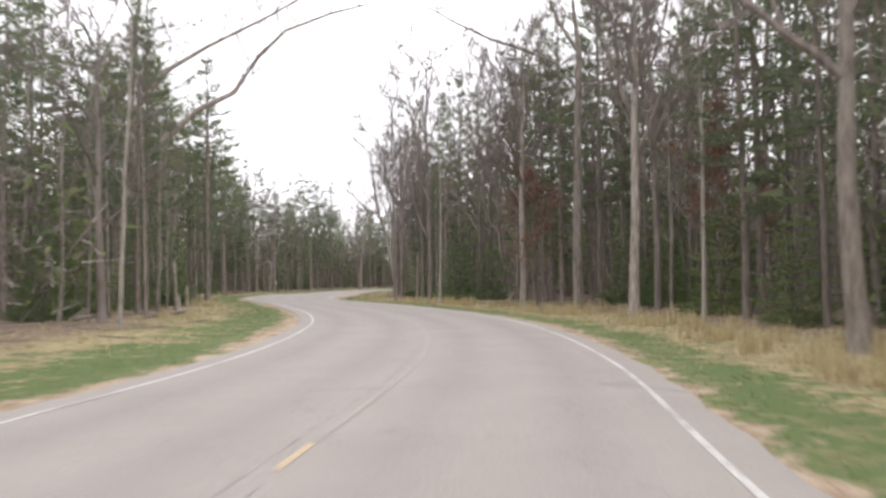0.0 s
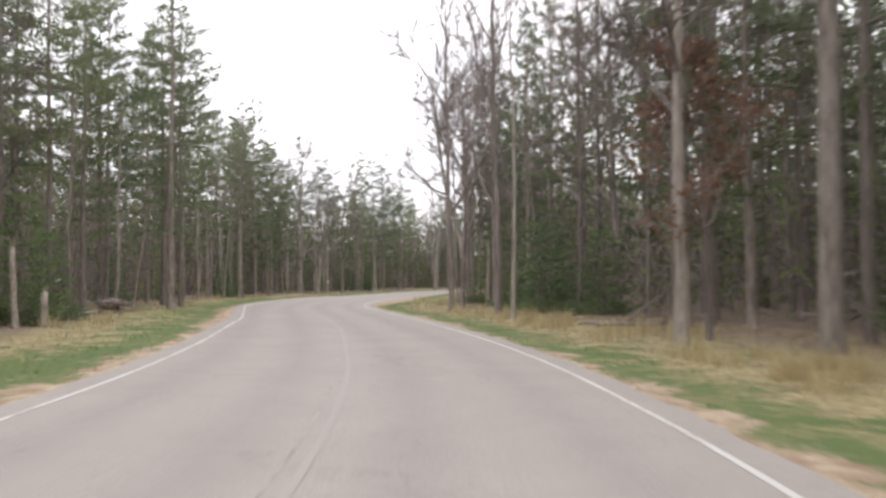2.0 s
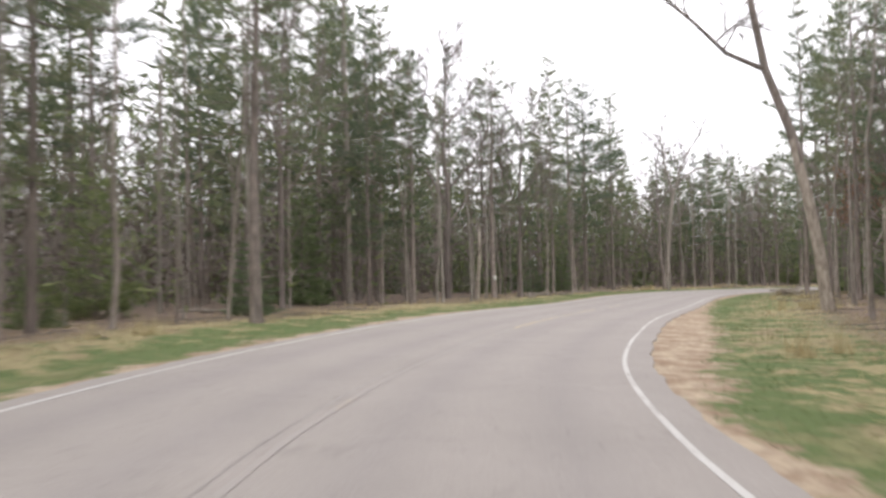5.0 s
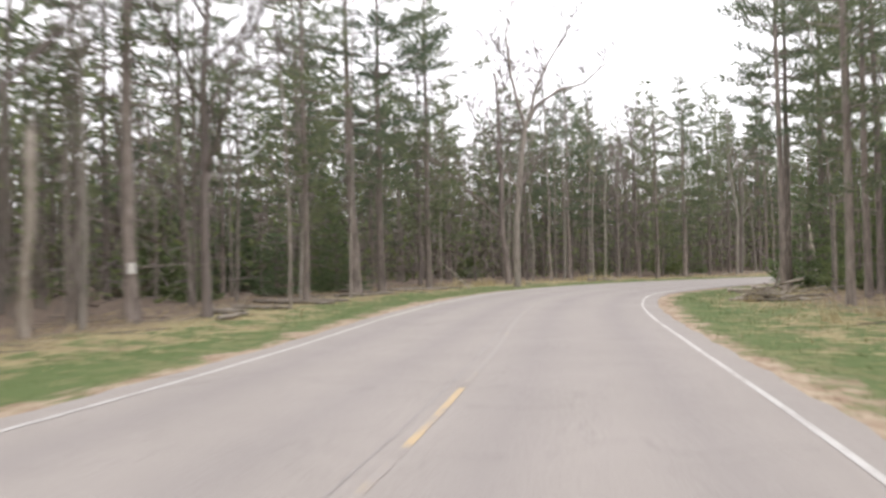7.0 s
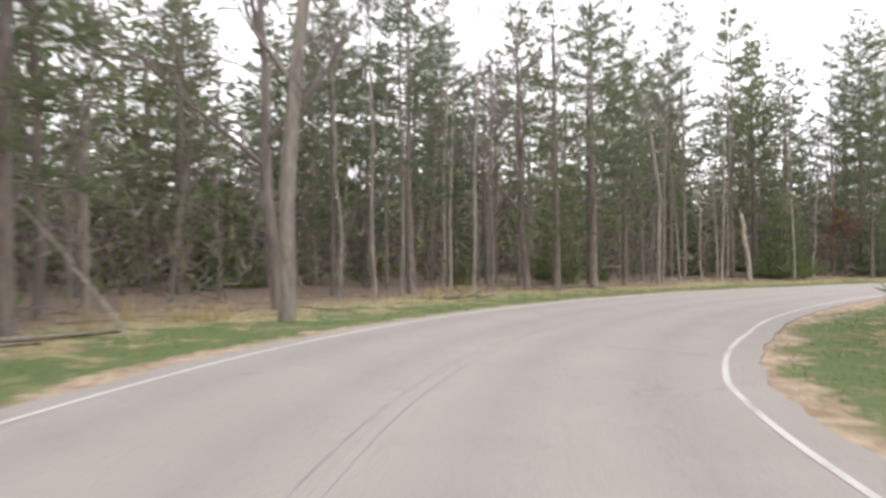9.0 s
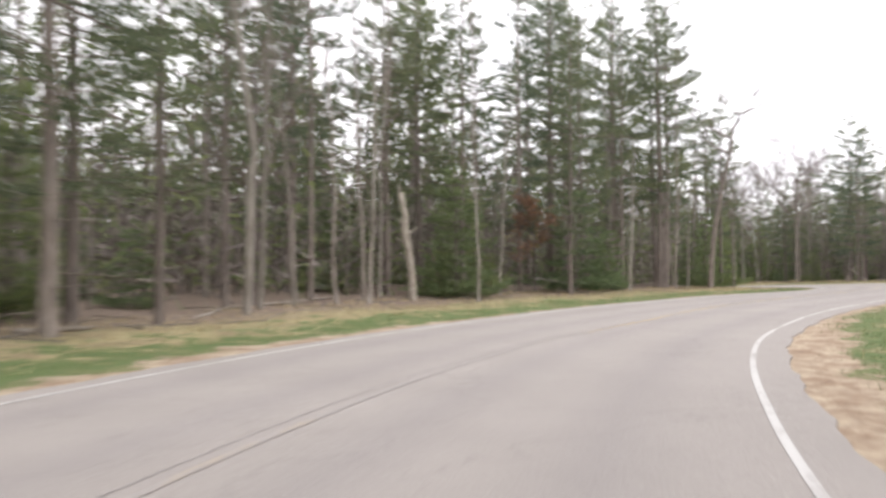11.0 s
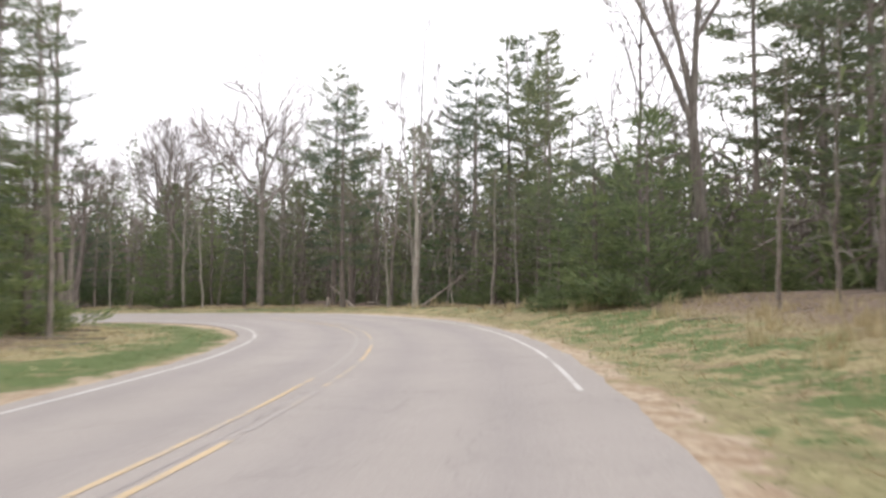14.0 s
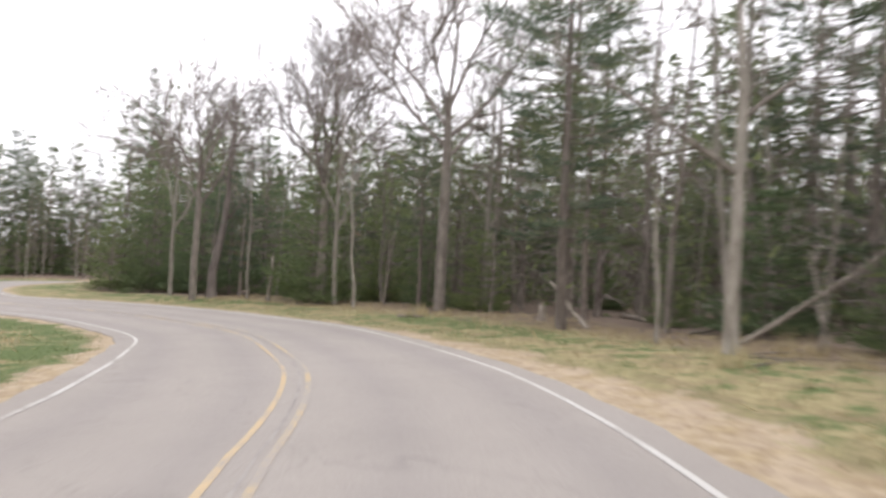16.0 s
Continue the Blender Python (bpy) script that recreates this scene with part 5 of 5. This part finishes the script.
def leaning_dead_tree(x, y):
    """A half-dead tree that leans over the verge, bark peeling off low down."""
    rng = random.Random(31)
    wood, fine, bare = Shape(), Shape(), Shape()
    pts = [Vector(p) for p in ((0, 0, -0.2), (-0.25, 0, 2.0), (-0.6, 0, 4.2), (-1.1, 0, 6.6), (-1.9, 0.1, 9.0), (-2.3, 0.2, 11.5), (-2.6, 0.2, 14.5), (-3.2, 0.4, 17.0))]
    wood.tube(pts, [0.24, 0.2, 0.19, 0.17, 0.15, 0.12, 0.08, 0.03], 8, False)
    bare.tube([p + Vector((-0.012, -0.012, 0)) for p in pts[:4]], [0.244, 0.208, 0.196, 0.15], 8, False)
    arm = [Vector(p) for p in ((-1.9, 0.1, 9.0), (-3.3, -0.4, 9.6), (-4.5, -0.8, 10.8), (-5.8, -1.2, 11.9), (-6.8, -1.6, 13.0))]
    wood.tube(arm, [0.1, 0.08, 0.06, 0.04, 0.015], 6, False)
    for host, n, size in ((arm, 8, 1.9), (pts[4:], 9, 2.4)):
        for k in range(n):
            a = rng.uniform(0, 6.28)
            grow(rng, fine, along(host, rng.uniform(0.25, 0.98)), Vector((math.cos(a), math.sin(a), 0.8)).normalized(), rng.uniform(0.6, 1.2) * size, 0.035, 1, (4, 4, 15, 0.016))
    top = tree_thing("deadlean", [("trunk", wood.mesh("dead_trunk", BARK_PINE, True)), ("bare_wood", bare.mesh("bare_wood", DEADWOOD, True)), ("crown", fine.mesh("dead_crown", BARK_TWIG))])
    top.matrix_basis = pose(x, y, ground_at(x, y), 0, 0, 10)


def crooked_dead_tree(x, y):
    """A dark dead tree leaning over, its top bent sideways like a crook."""
    rng = random.Random(52)
    wood, fine = Shape(), Shape()
    pts = [Vector(p) for p in ((0, 0, -0.2), (0.1, 0, 1.7), (0.3, 0.1, 3.7), (0.6, 0, 5.4), (0.9, 0, 7.0), (1.3, 0.1, 8.6), (1.45, 0.1, 10.0), (1.9, 0, 10.9), (2.9, -0.1, 11.2), (3.5, -0.1, 11.6))]
    wood.tube(pts, [0.19, 0.16, 0.15, 0.14, 0.12, 0.1, 0.08, 0.065, 0.04, 0.02], 8, False)
    for z, out in ((6.8, -2.4), (8.4, 1.3), (5.2, -1.6), (9.6, -1.7), (7.7, -2.6)):
        p = along(pts, z / 12.5)
        arm = [p, p + Vector((out * 0.45, rng.uniform(-0.6, 0.6), 0.7)), p + Vector((out, rng.uniform(-1, 1), 1.9))]
        wood.tube(arm, [0.07, 0.05, 0.02], 5, False)
        for _ in range(4):
            a = rng.uniform(0, 6.28)
            grow(rng, fine, along(arm, rng.uniform(0.4, 0.98)), Vector((math.cos(a), math.sin(a), 0.9)).normalized(), rng.uniform(0.8, 1.6), 0.025, 1, (3, 3, 5, 0.012))
    for _ in range(5):
        p = along(pts, rng.uniform(0.82, 0.99))
        grow(rng, fine, p, (rand_unit(rng) + Vector((0.4, 0, 0.5))).normalized(), rng.uniform(0.6, 1.2), 0.02, 2, (0, 0, 5, 0.012))
    top = tree_thing("deadbent", [("trunk", wood.mesh("crooked_trunk", BARK_PINE, True)), ("crown", fine.mesh("crooked_crown", BARK_TWIG))])
    top.matrix_basis = pose(x, y, ground_at(x, y), 0, 0, -49)


def slanting_trunk(x0, y0, x1, y1, z1, r, label):
    """A fallen trunk caught aslant among the others."""
    rng = random.Random(int(x0 * 10))
    wood = Shape()
    a, b = Vector((0, 0, 0.02)), Vector((x1 - x0, y1 - y0, z1))
    pts = [a.lerp(b, i / 6) + rand_unit(rng) * 0.04 for i in range(7)]
    wood.tube(pts, [r * (1 - 0.09 * i) for i in range(7)], 7)
    for _ in range(7):
        p = along(pts, rng.uniform(0.3, 0.95))
        wood.tube([p, p + rand_unit(rng) * rng.uniform(0.3, 0.9)], [0.02, 0.006], 3, False)
    ob = new("leaning_dead_trunk", wood.mesh("slanting_trunk", DEADWOOD, True))
    ob.matrix_basis = pose(x0, y0, ground_at(x0, y0))
    return tagged(ob, label, "dead tree", "dead trees")


limb_oak(-13.6, 76.5)
fork_oak(48.7, 190.3)
arching_oak(-17.05, 164.2)
spreading_oak(8.6, 75.9)
twisted_oak(17.0, 82.5)
fan_oak(62.1, 221.4, 30, 16.6, 71)
fan_oak(61.3, 229.0, 80, 14.0, 72)
fan_oak(57.6, 235.0, 0, 12.8, 73)
kinked_birch(-1.7, 187.2)
twin_aspen(58.4, 207.0)
broken_snag(5.5, 192.7)
leaning_dead_tree(-6.3, 126.8)
crooked_dead_tree(30.6, 202.6)
slanting_trunk(58.4, 206.7, 62.0, 203.7, 3.3, 0.065, "grey dead trunk leaning aslant against the trees")
slanting_trunk(59.6, 205.4, 61.4, 206.6, 2.2, 0.04, "grey dead trunk leaning aslant against the trees")
slanting_trunk(59.6, 212.0, 62.0, 215.5, 1.3, 0.07, "broken grey branch propped aslant on the ground")
slanting_trunk(5.1, 85.3, 6.7, 86.4, 1.1, 0.06, "broken dark trunk propped aslant on a heap of dead wood")
slanting_trunk(-12.4, 71.5, -13.6, 73.0, 2.6, 0.04, "thin dead stem leaning at the wood's edge")
slanting_trunk(-19.0, 160.5, -22.0, 163.0, 2.4, 0.035, "bent dead stem arching to the ground")

slanting_trunk(-6.4, 155.1, -5.4, 155.3, 3.6, 0.04, "slim pale dead stem leaning over the grass")

# ---- deadwood on the ground ----


def fallen_log(x0, y0, x1, y1, r):
    """A weathered log with broken stubs, lying on the litter."""
    rng = random.Random(int(abs(x0 * 13 + y0 * 7)))
    a, b = Vector((x0, y0, ground_at(x0, y0) + r * 0.75)), Vector((x1, y1, ground_at(x1, y1) + r * 0.7))
    mid = (a + b) / 2
    shape = Shape()
    n = 7
    pts = []
    for i in range(n):
        p = a.lerp(b, i / (n - 1)) - mid
        g = ground_at(p.x + mid.x, p.y + mid.y) + r * 0.7 - mid.z
        pts.append(Vector((p.x + rng.gauss(0, 0.05), p.y + rng.gauss(0, 0.05), max(p.z, g))))
    shape.tube(pts, [r * (1.1 - 0.55 * i / (n - 1)) * rng.uniform(0.92, 1.08) for i in range(n)], 7)
    shape.f.append(tuple(range(6, -1, -1)))
    for _ in range(5):
        p = along(pts, rng.uniform(0.15, 0.95))
        w = rand_unit(rng)
        w.z = abs(w.z) * 0.7
        shape.tube([p, p + w * rng.uniform(0.25, 0.9)], [r * 0.28, 0.006], 4, False)
    ob = new("fallen_log", shape.mesh("fallen_log", DEADWOOD, True))
    ob.matrix_basis = Matrix.Translation(mid)
    return tagged(ob, "grey weathered fallen log with broken stubs in the leaf litter", "log", "fallen logs along the wood's edge")


fallen_log(-8.7, 64.1, -10.3, 69.7, 0.09)
fallen_log(-7.5, 67.0, -8.5, 72.9, 0.08)
fallen_log(10.6, 77.1, 10.4, 72.2, 0.07)
fallen_log(-14.5, 85.0, -16.2, 89.7, 0.08)
fallen_log(-24.7, 97.7, -26.1, 102.4, 0.10)
fallen_log(2.8, 88.5, 3.6, 90.1, 0.08)
fallen_log(3.9, 85.7, 6.1, 84.9, 0.07)
fallen_log(4.4, 84.7, 6.6, 86.3, 0.08)
fallen_log(5.0, 86.0, 6.9, 84.8, 0.06)
fallen_log(2.5, 90.7, 3.0, 87.2, 0.06)
fallen_log(-26.2, 116.6, -27.0, 119.7, 0.07)
fallen_log(-32.8, 128.1, -26.9, 126.6, 0.05)
fallen_log(-28.8, 118.2, -29.4, 120.7, 0.08)
fallen_log(-23.6, 143.0, -22.7, 143.5, 0.10)
fallen_log(-23.8, 145.0, -21.8, 144.8, 0.07)
fallen_log(-24.9, 149.0, -21.7, 147.9, 0.08)
fallen_log(-23.2, 152.5, -21.2, 154.1, 0.07)
fallen_log(-22.5, 156.8, -19.4, 161.2, 0.06)
fallen_log(-22.1, 140.9, -22.3, 142.8, 0.07)
fallen_log(-24.0, 149.2, -21.7, 149.8, 0.08)
fallen_log(-23.9, 155.8, -21.2, 154.0, 0.07)
fallen_log(-22.0, 157.1, -20.0, 159.4, 0.06)
fallen_log(-22.1, 147.7, -21.7, 148.2, 0.05)
fallen_log(-13.3, 172.7, -12.1, 174.8, 0.09)
fallen_log(-12.1, 174.1, -11.3, 175.7, 0.06)
fallen_log(-0.8, 190.2, 3.1, 193.9, 0.06)
fallen_log(-3.3, 185.9, -1.2, 190.8, 0.05)
fallen_log(-6.8, 182.6, -5.6, 182.9, 0.07)
fallen_log(34.6, 213.9, 34.5, 209.7, 0.08)
fallen_log(36.6, 211.5, 42.6, 212.2, 0.08)
fallen_log(75.2, 196.3, 80.7, 194.0, 0.06)
fallen_log(96.1, 192.8, 90.3, 191.2, 0.10)
fallen_log(66.7, 202.7, 64.3, 200.6, 0.07)
fallen_log(66.5, 215.7, 63.9, 212.5, 0.09)
fallen_log(60.7, 209.5, 62.9, 209.5, 0.06)
fallen_log(63.1, 207.8, 64.9, 206.6, 0.05)
fallen_log(58.7, 219.7, 59.2, 218.8, 0.05)


def brush_pile(x, y):
    """A heap of sawn and broken branches."""
    rng = random.Random(9)
    top = new("brush_pile")
    tagged(top, "heap of pale cut branches piled on the grass", "brush pile")
    top.matrix_basis = pose(x, y, ground_at(x, y), 0, 0, 2)
    for k in range(26):
        a = rng.gauss(0.15, 0.45) + (math.pi if rng.random() < 0.4 else 0)
        L = rng.uniform(1.1, 2.5)
        r = rng.uniform(0.028, 0.06) if k < 18 else rng.uniform(0.015, 0.028)
        c = Vector((rng.gauss(0, 0.6), rng.gauss(0, 0.4), 0))
        c.z = r + rng.uniform(0.0, 0.36) * max(0.0, 1 - (abs(c.x) / 1.6))
        shape, pts, p, turn, climb = Shape(), [], c, a, rng.gauss(0.0, 0.08)
        for i in range(7):
            pts.append(p.copy())
            turn += rng.gauss(0, 0.3)
            climb += rng.gauss(0, 0.14)
            p = p + Vector((math.cos(turn), math.sin(turn), climb)) * L / 6
        shift = (pts[0] + pts[-1]) / 2 - c
        for p in pts:
            p -= shift
            p.z = max(p.z, r)
        shape.tube(pts, [r * (1.15 - 0.11 * i) for i in range(7)], 7)
        shape.f.append(tuple(range(6, -1, -1)))
        fork = pts[3]
        d = (pts[4] - pts[3]).normalized() + rand_unit(rng) * 0.8
        tip = fork + d.normalized() * L * 0.3
        tip.z = max(tip.z, r)
        shape.tube([fork, fork.lerp(tip, 0.5) + rand_unit(rng) * 0.04, tip], [r * 0.7, r * 0.5, r * 0.25], 5)
        part = new("branch", shape.mesh("pile_branch", PALEWOOD if k % 4 else DEADWOOD, True))
        part.parent = top


brush_pile(-7.3, 150.8)


def root_plate(x, y):
    """The upturned root plate of a fallen tree."""
    rng = random.Random(4)
    shape = Shape()
    c = Vector((0, 0, 0.35))
    for k in range(22):
        a = rng.uniform(0, 6.28)
        e = c + Vector((0.12 * rng.gauss(0, 1), math.cos(a) * rng.uniform(0.4, 0.85), math.sin(a) * rng.uniform(0.25, 0.4)))
        shape.tube([c + rand_unit(rng) * 0.12, c.lerp(e, 0.6) + rand_unit(rng) * 0.08, e], [0.14, 0.08, 0.015], 5, False)
    shape.tube([c, c + Vector((1.2, 0.1, -0.1)), c + Vector((2.6, 0.2, -0.22))], [0.2, 0.15, 0.12], 8)
    ob = new("uprooted_stump", shape.mesh("root_plate", BARK_PINE, True))
    ob.matrix_basis = pose(x, y, ground_at(x, y), 0, 0, 115)
    tagged(ob, "dark upturned root plate of a fallen tree", "stump", "stumps")


def stump(x, y, h, r):
    rng = random.Random(int(x * 3 + y))
    shape = Shape()
    pts = [Vector((rng.gauss(0, 0.015), rng.gauss(0, 0.015), h * i / 4 - 0.08)) for i in range(5)]
    shape.tube(pts, [r * 1.5, r * 1.15, r, r * 0.95, r * 0.8], 9)
    for _ in range(4):
        a = rng.uniform(0, 6.28)
        p = pts[-1] + Vector((math.cos(a), math.sin(a), 0)) * r * 0.5
        shape.tube([p - Vector((0, 0, 0.1)), p + Vector((0, 0, rng.uniform(0.04, 0.2)))], [r * 0.3, 0.01], 4, False)
    ob = new("stump", shape.mesh("stump", DEADWOOD, True))
    ob.matrix_basis = pose(x, y, ground_at(x, y))
    tagged(ob, "broken grey tree stump in the leaf litter", "stump", "stumps")


root_plate(-15.3, 89.0)
stump(-9.2, 73.6, 0.7, 0.12)
stump(-11.6, 80.3, 1.1, 0.11)
stump(50.6, 189.4, 1.5, 0.06)
stump(60.6, 214.6, 0.6, 0.12)

# ---- loose sticks in the litter ----
stick_rng = random.Random(61)
sticks = Shape()
for _ in range(620):
    k = stick_rng.randrange(*np.searchsorted(STATION, [42, 268]).tolist())
    side = stick_rng.choice((-1, -1, 1))
    o = side * (float(edge_line(STATION[k], side)) + SHOULDER + stick_rng.uniform(3.6, 8.5) - (0 if side > 0 else 0.4))
    p = LINE[k] + RIGHT[k] * o
    a, L, r = stick_rng.uniform(0, 6.28), stick_rng.uniform(0.5, 2.4), stick_rng.uniform(0.009, 0.028)
    ends = []
    for u in (-0.5, 0.0, 0.5):
        bend = stick_rng.uniform(-0.06, 0.06) * L
        q = p + np.array([math.cos(a) * L * u - math.sin(a) * bend, math.sin(a) * L * u + math.cos(a) * bend])
        ends.append(Vector((q[0], q[1], ground_at(q[0], q[1]) + r + stick_rng.uniform(0.0, 0.05))))
    sticks.tube(ends, [r, r * 0.85, r * 0.5], 4)
tagged(new("fallen_sticks", sticks.mesh("fallen_sticks", DEADWOOD)), "pale broken sticks strewn over the leaf litter", "deadwood", kind="stuff")

# ---- small white boundary plates nailed to trunks ----
PLATE, pn, pl_, pb = material("weathered_white_plate")
pl_.new(ramp(pn, pl_, noise_at(pn, pl_, 22, 5), (0.35, (0.62, 0.6, 0.55)), (0.6, (0.8, 0.79, 0.75))), pb.inputs["Base Color"])
pb.inputs["Roughness"].default_value = 0.55


def boundary_plate(x, y, z, r, face):
    """A small plate held to a trunk by two nails; face: the way it looks, in degrees."""
    bm = bmesh.new()
    bmesh.ops.create_cube(bm, size=1.0)
    bmesh.ops.scale(bm, vec=(0.19, 0.006, 0.27), verts=bm.verts)
    bmesh.ops.bevel(bm, geom=[e for e in bm.edges if abs(e.verts[0].co.y - e.verts[1].co.y) > 0.003], offset=0.018, segments=3, affect="EDGES")
    me = bpy.data.meshes.new("plate")
    bm.to_mesh(me)
    bm.free()
    me.materials.append(PLATE)
    top = new("boundary_sign")
    tagged(top, "small plain white plate nailed to a tree trunk", "sign", "white plates on trunks")
    new("plate", me).parent = top
    for dz in (-0.11, 0.11):
        nail = Shape()
        nail.tube([Vector((0, 0.03, dz)), Vector((0, -0.006, dz))], [0.005, 0.008], 6)
        new("nail", nail.mesh("nail", BARK_TWIG)).parent = top
    a = radians(face)
    top.matrix_basis = pose(x + math.sin(a) * (r + 0.006), y - math.cos(a) * (r + 0.006), ground_at(x, y) + z, 0, 0, face)


boundary_plate(-25.7, 118.7, 1.35, 0.1, 40)
boundary_plate(-24.4, 140.9, 1.3, 0.22, 30)
boundary_plate(-19.5, 91.1, 1.3, 0.12, 35)

# ---- grass ----
gr = np.random.default_rng(44)
side_of = gr.choice([-1.0, 1.0], 330000)
k_of = gr.integers(np.searchsorted(STATION, 38), np.searchsorted(STATION, 275), len(side_of))
out_of = gr.uniform(0.1, 7.6, len(side_of))
edge_of = edge_line(STATION[k_of], side_of) + SHOULDER
right_of = side_of * (edge_of + out_of)
xy = LINE[k_of] + RIGHT[k_of] * right_of[:, None] + gr.normal(0, 0.12, (len(side_of), 2))
sandy = sand_width(STATION[k_of], side_of)
clump = 0.5 + 0.25 * np.sin(xy[:, 0] * 1.9 + 2 * np.sin(xy[:, 1] * 0.8)) + 0.25 * np.sin(xy[:, 1] * 2.3 + 1.5 * np.sin(xy[:, 0] * 1.1))
patch = 0.5 + 0.3 * np.sin(xy[:, 0] * 0.43 + xy[:, 1] * 0.21) + 0.2 * np.sin(xy[:, 1] * 0.57 - xy[:, 0] * 0.3)
inner = out_of - sandy
strip = np.exp(-(((inner - 0.9) / 0.95) ** 2)) * np.where((side_of > 0) & (STATION[k_of] > 206), 0.35, 1.0)
pick = gr.random(len(side_of))
green_at = (inner > -0.1) & (pick < np.maximum(strip, np.where(side_of > 0, 0.5, 0.6) * (inner < np.where(side_of > 0, 3.8, 2.4)) * (clump * 0.6 + patch * 0.6 > 0.55)) * (0.35 + clump))
strawy = np.where(side_of > 0, np.interp(STATION[k_of], [60, 100, 118, 190, 205], [0.9, 0.9, 0.5, 0.5, 1.3]), 0.55)
dry_at = (inner > 0.2) & ~green_at & (gr.random(len(side_of)) < np.clip(0.05 + 0.24 * (inner - 0.6), 0.03 + 0.3 * ((side_of > 0) & (STATION[k_of] > 206)), 0.8) * (0.3 + clump) * strawy)
for name, mask, mat, tall, label in (
    ("green_grass", green_at, GRASS_GREEN, (0.03, 0.085), "short fresh green grass along the verge"),
    ("dry_grass", dry_at, GRASS_DRY, (0.06, 0.22), "flattened straw-coloured dry grass on the verge"),
):
    p = xy[mask]
    ra, rr = road_coords(p)
    at = np.c_[p, height(p[:, 0], p[:, 1], ra, rr) - 0.01]
    way = units(gr, len(p), 1.5 if name == "green_grass" else 0.5)
    way[:, 2] = np.abs(way[:, 2]) + 0.1
    way /= np.linalg.norm(way, axis=1)[:, None]
    bulk = Bulk()
    size = gr.uniform(*tall, len(p))
    bulk.blades(at, way, sides(gr, way), size, 0.004 + size * 0.05)
    bulk.done(name, mat, label, "grass")

# tall standing tufts of last year's grass
tall = Bulk()
for start, end, side, count, near, far in ((44, 100, 1, 190, 2.2, 4.8), (100, 203, 1, 35, 2.5, 5.5), (203, 262, 1, 60, 2.5, 6.0), (40, 215, -1, 30, 3.2, 5.0)):
    k = np.clip(np.repeat(gr.integers(*np.searchsorted(STATION, [start, end]), count // 4 + 1), 4)[:count] + gr.integers(-2, 3, count), 0, len(STATION) - 1)
    o = side * (edge_line(STATION[k], side) + SHOULDER + gr.uniform(near, far, count))
    c = LINE[k] + RIGHT[k] * o[:, None]
    c = np.repeat(c, 34, 0) + gr.normal(0, 0.13, (count * 34, 2))
    ra, rr = road_coords(c)
    at = np.c_[c, height(c[:, 0], c[:, 1], ra, rr) - 0.02]
    way = units(gr, len(c), 6.0)
    tall.blades(at, way, sides(gr, way), gr.uniform(0.25, 0.75, len(c)) * np.repeat(gr.uniform(0.5, 1.0, count), 34), gr.uniform(0.008, 0.018, len(c)))
tall.done("tall_dry_grass", STRAW, "standing tufts of tall straw-coloured dry grass", "grass")
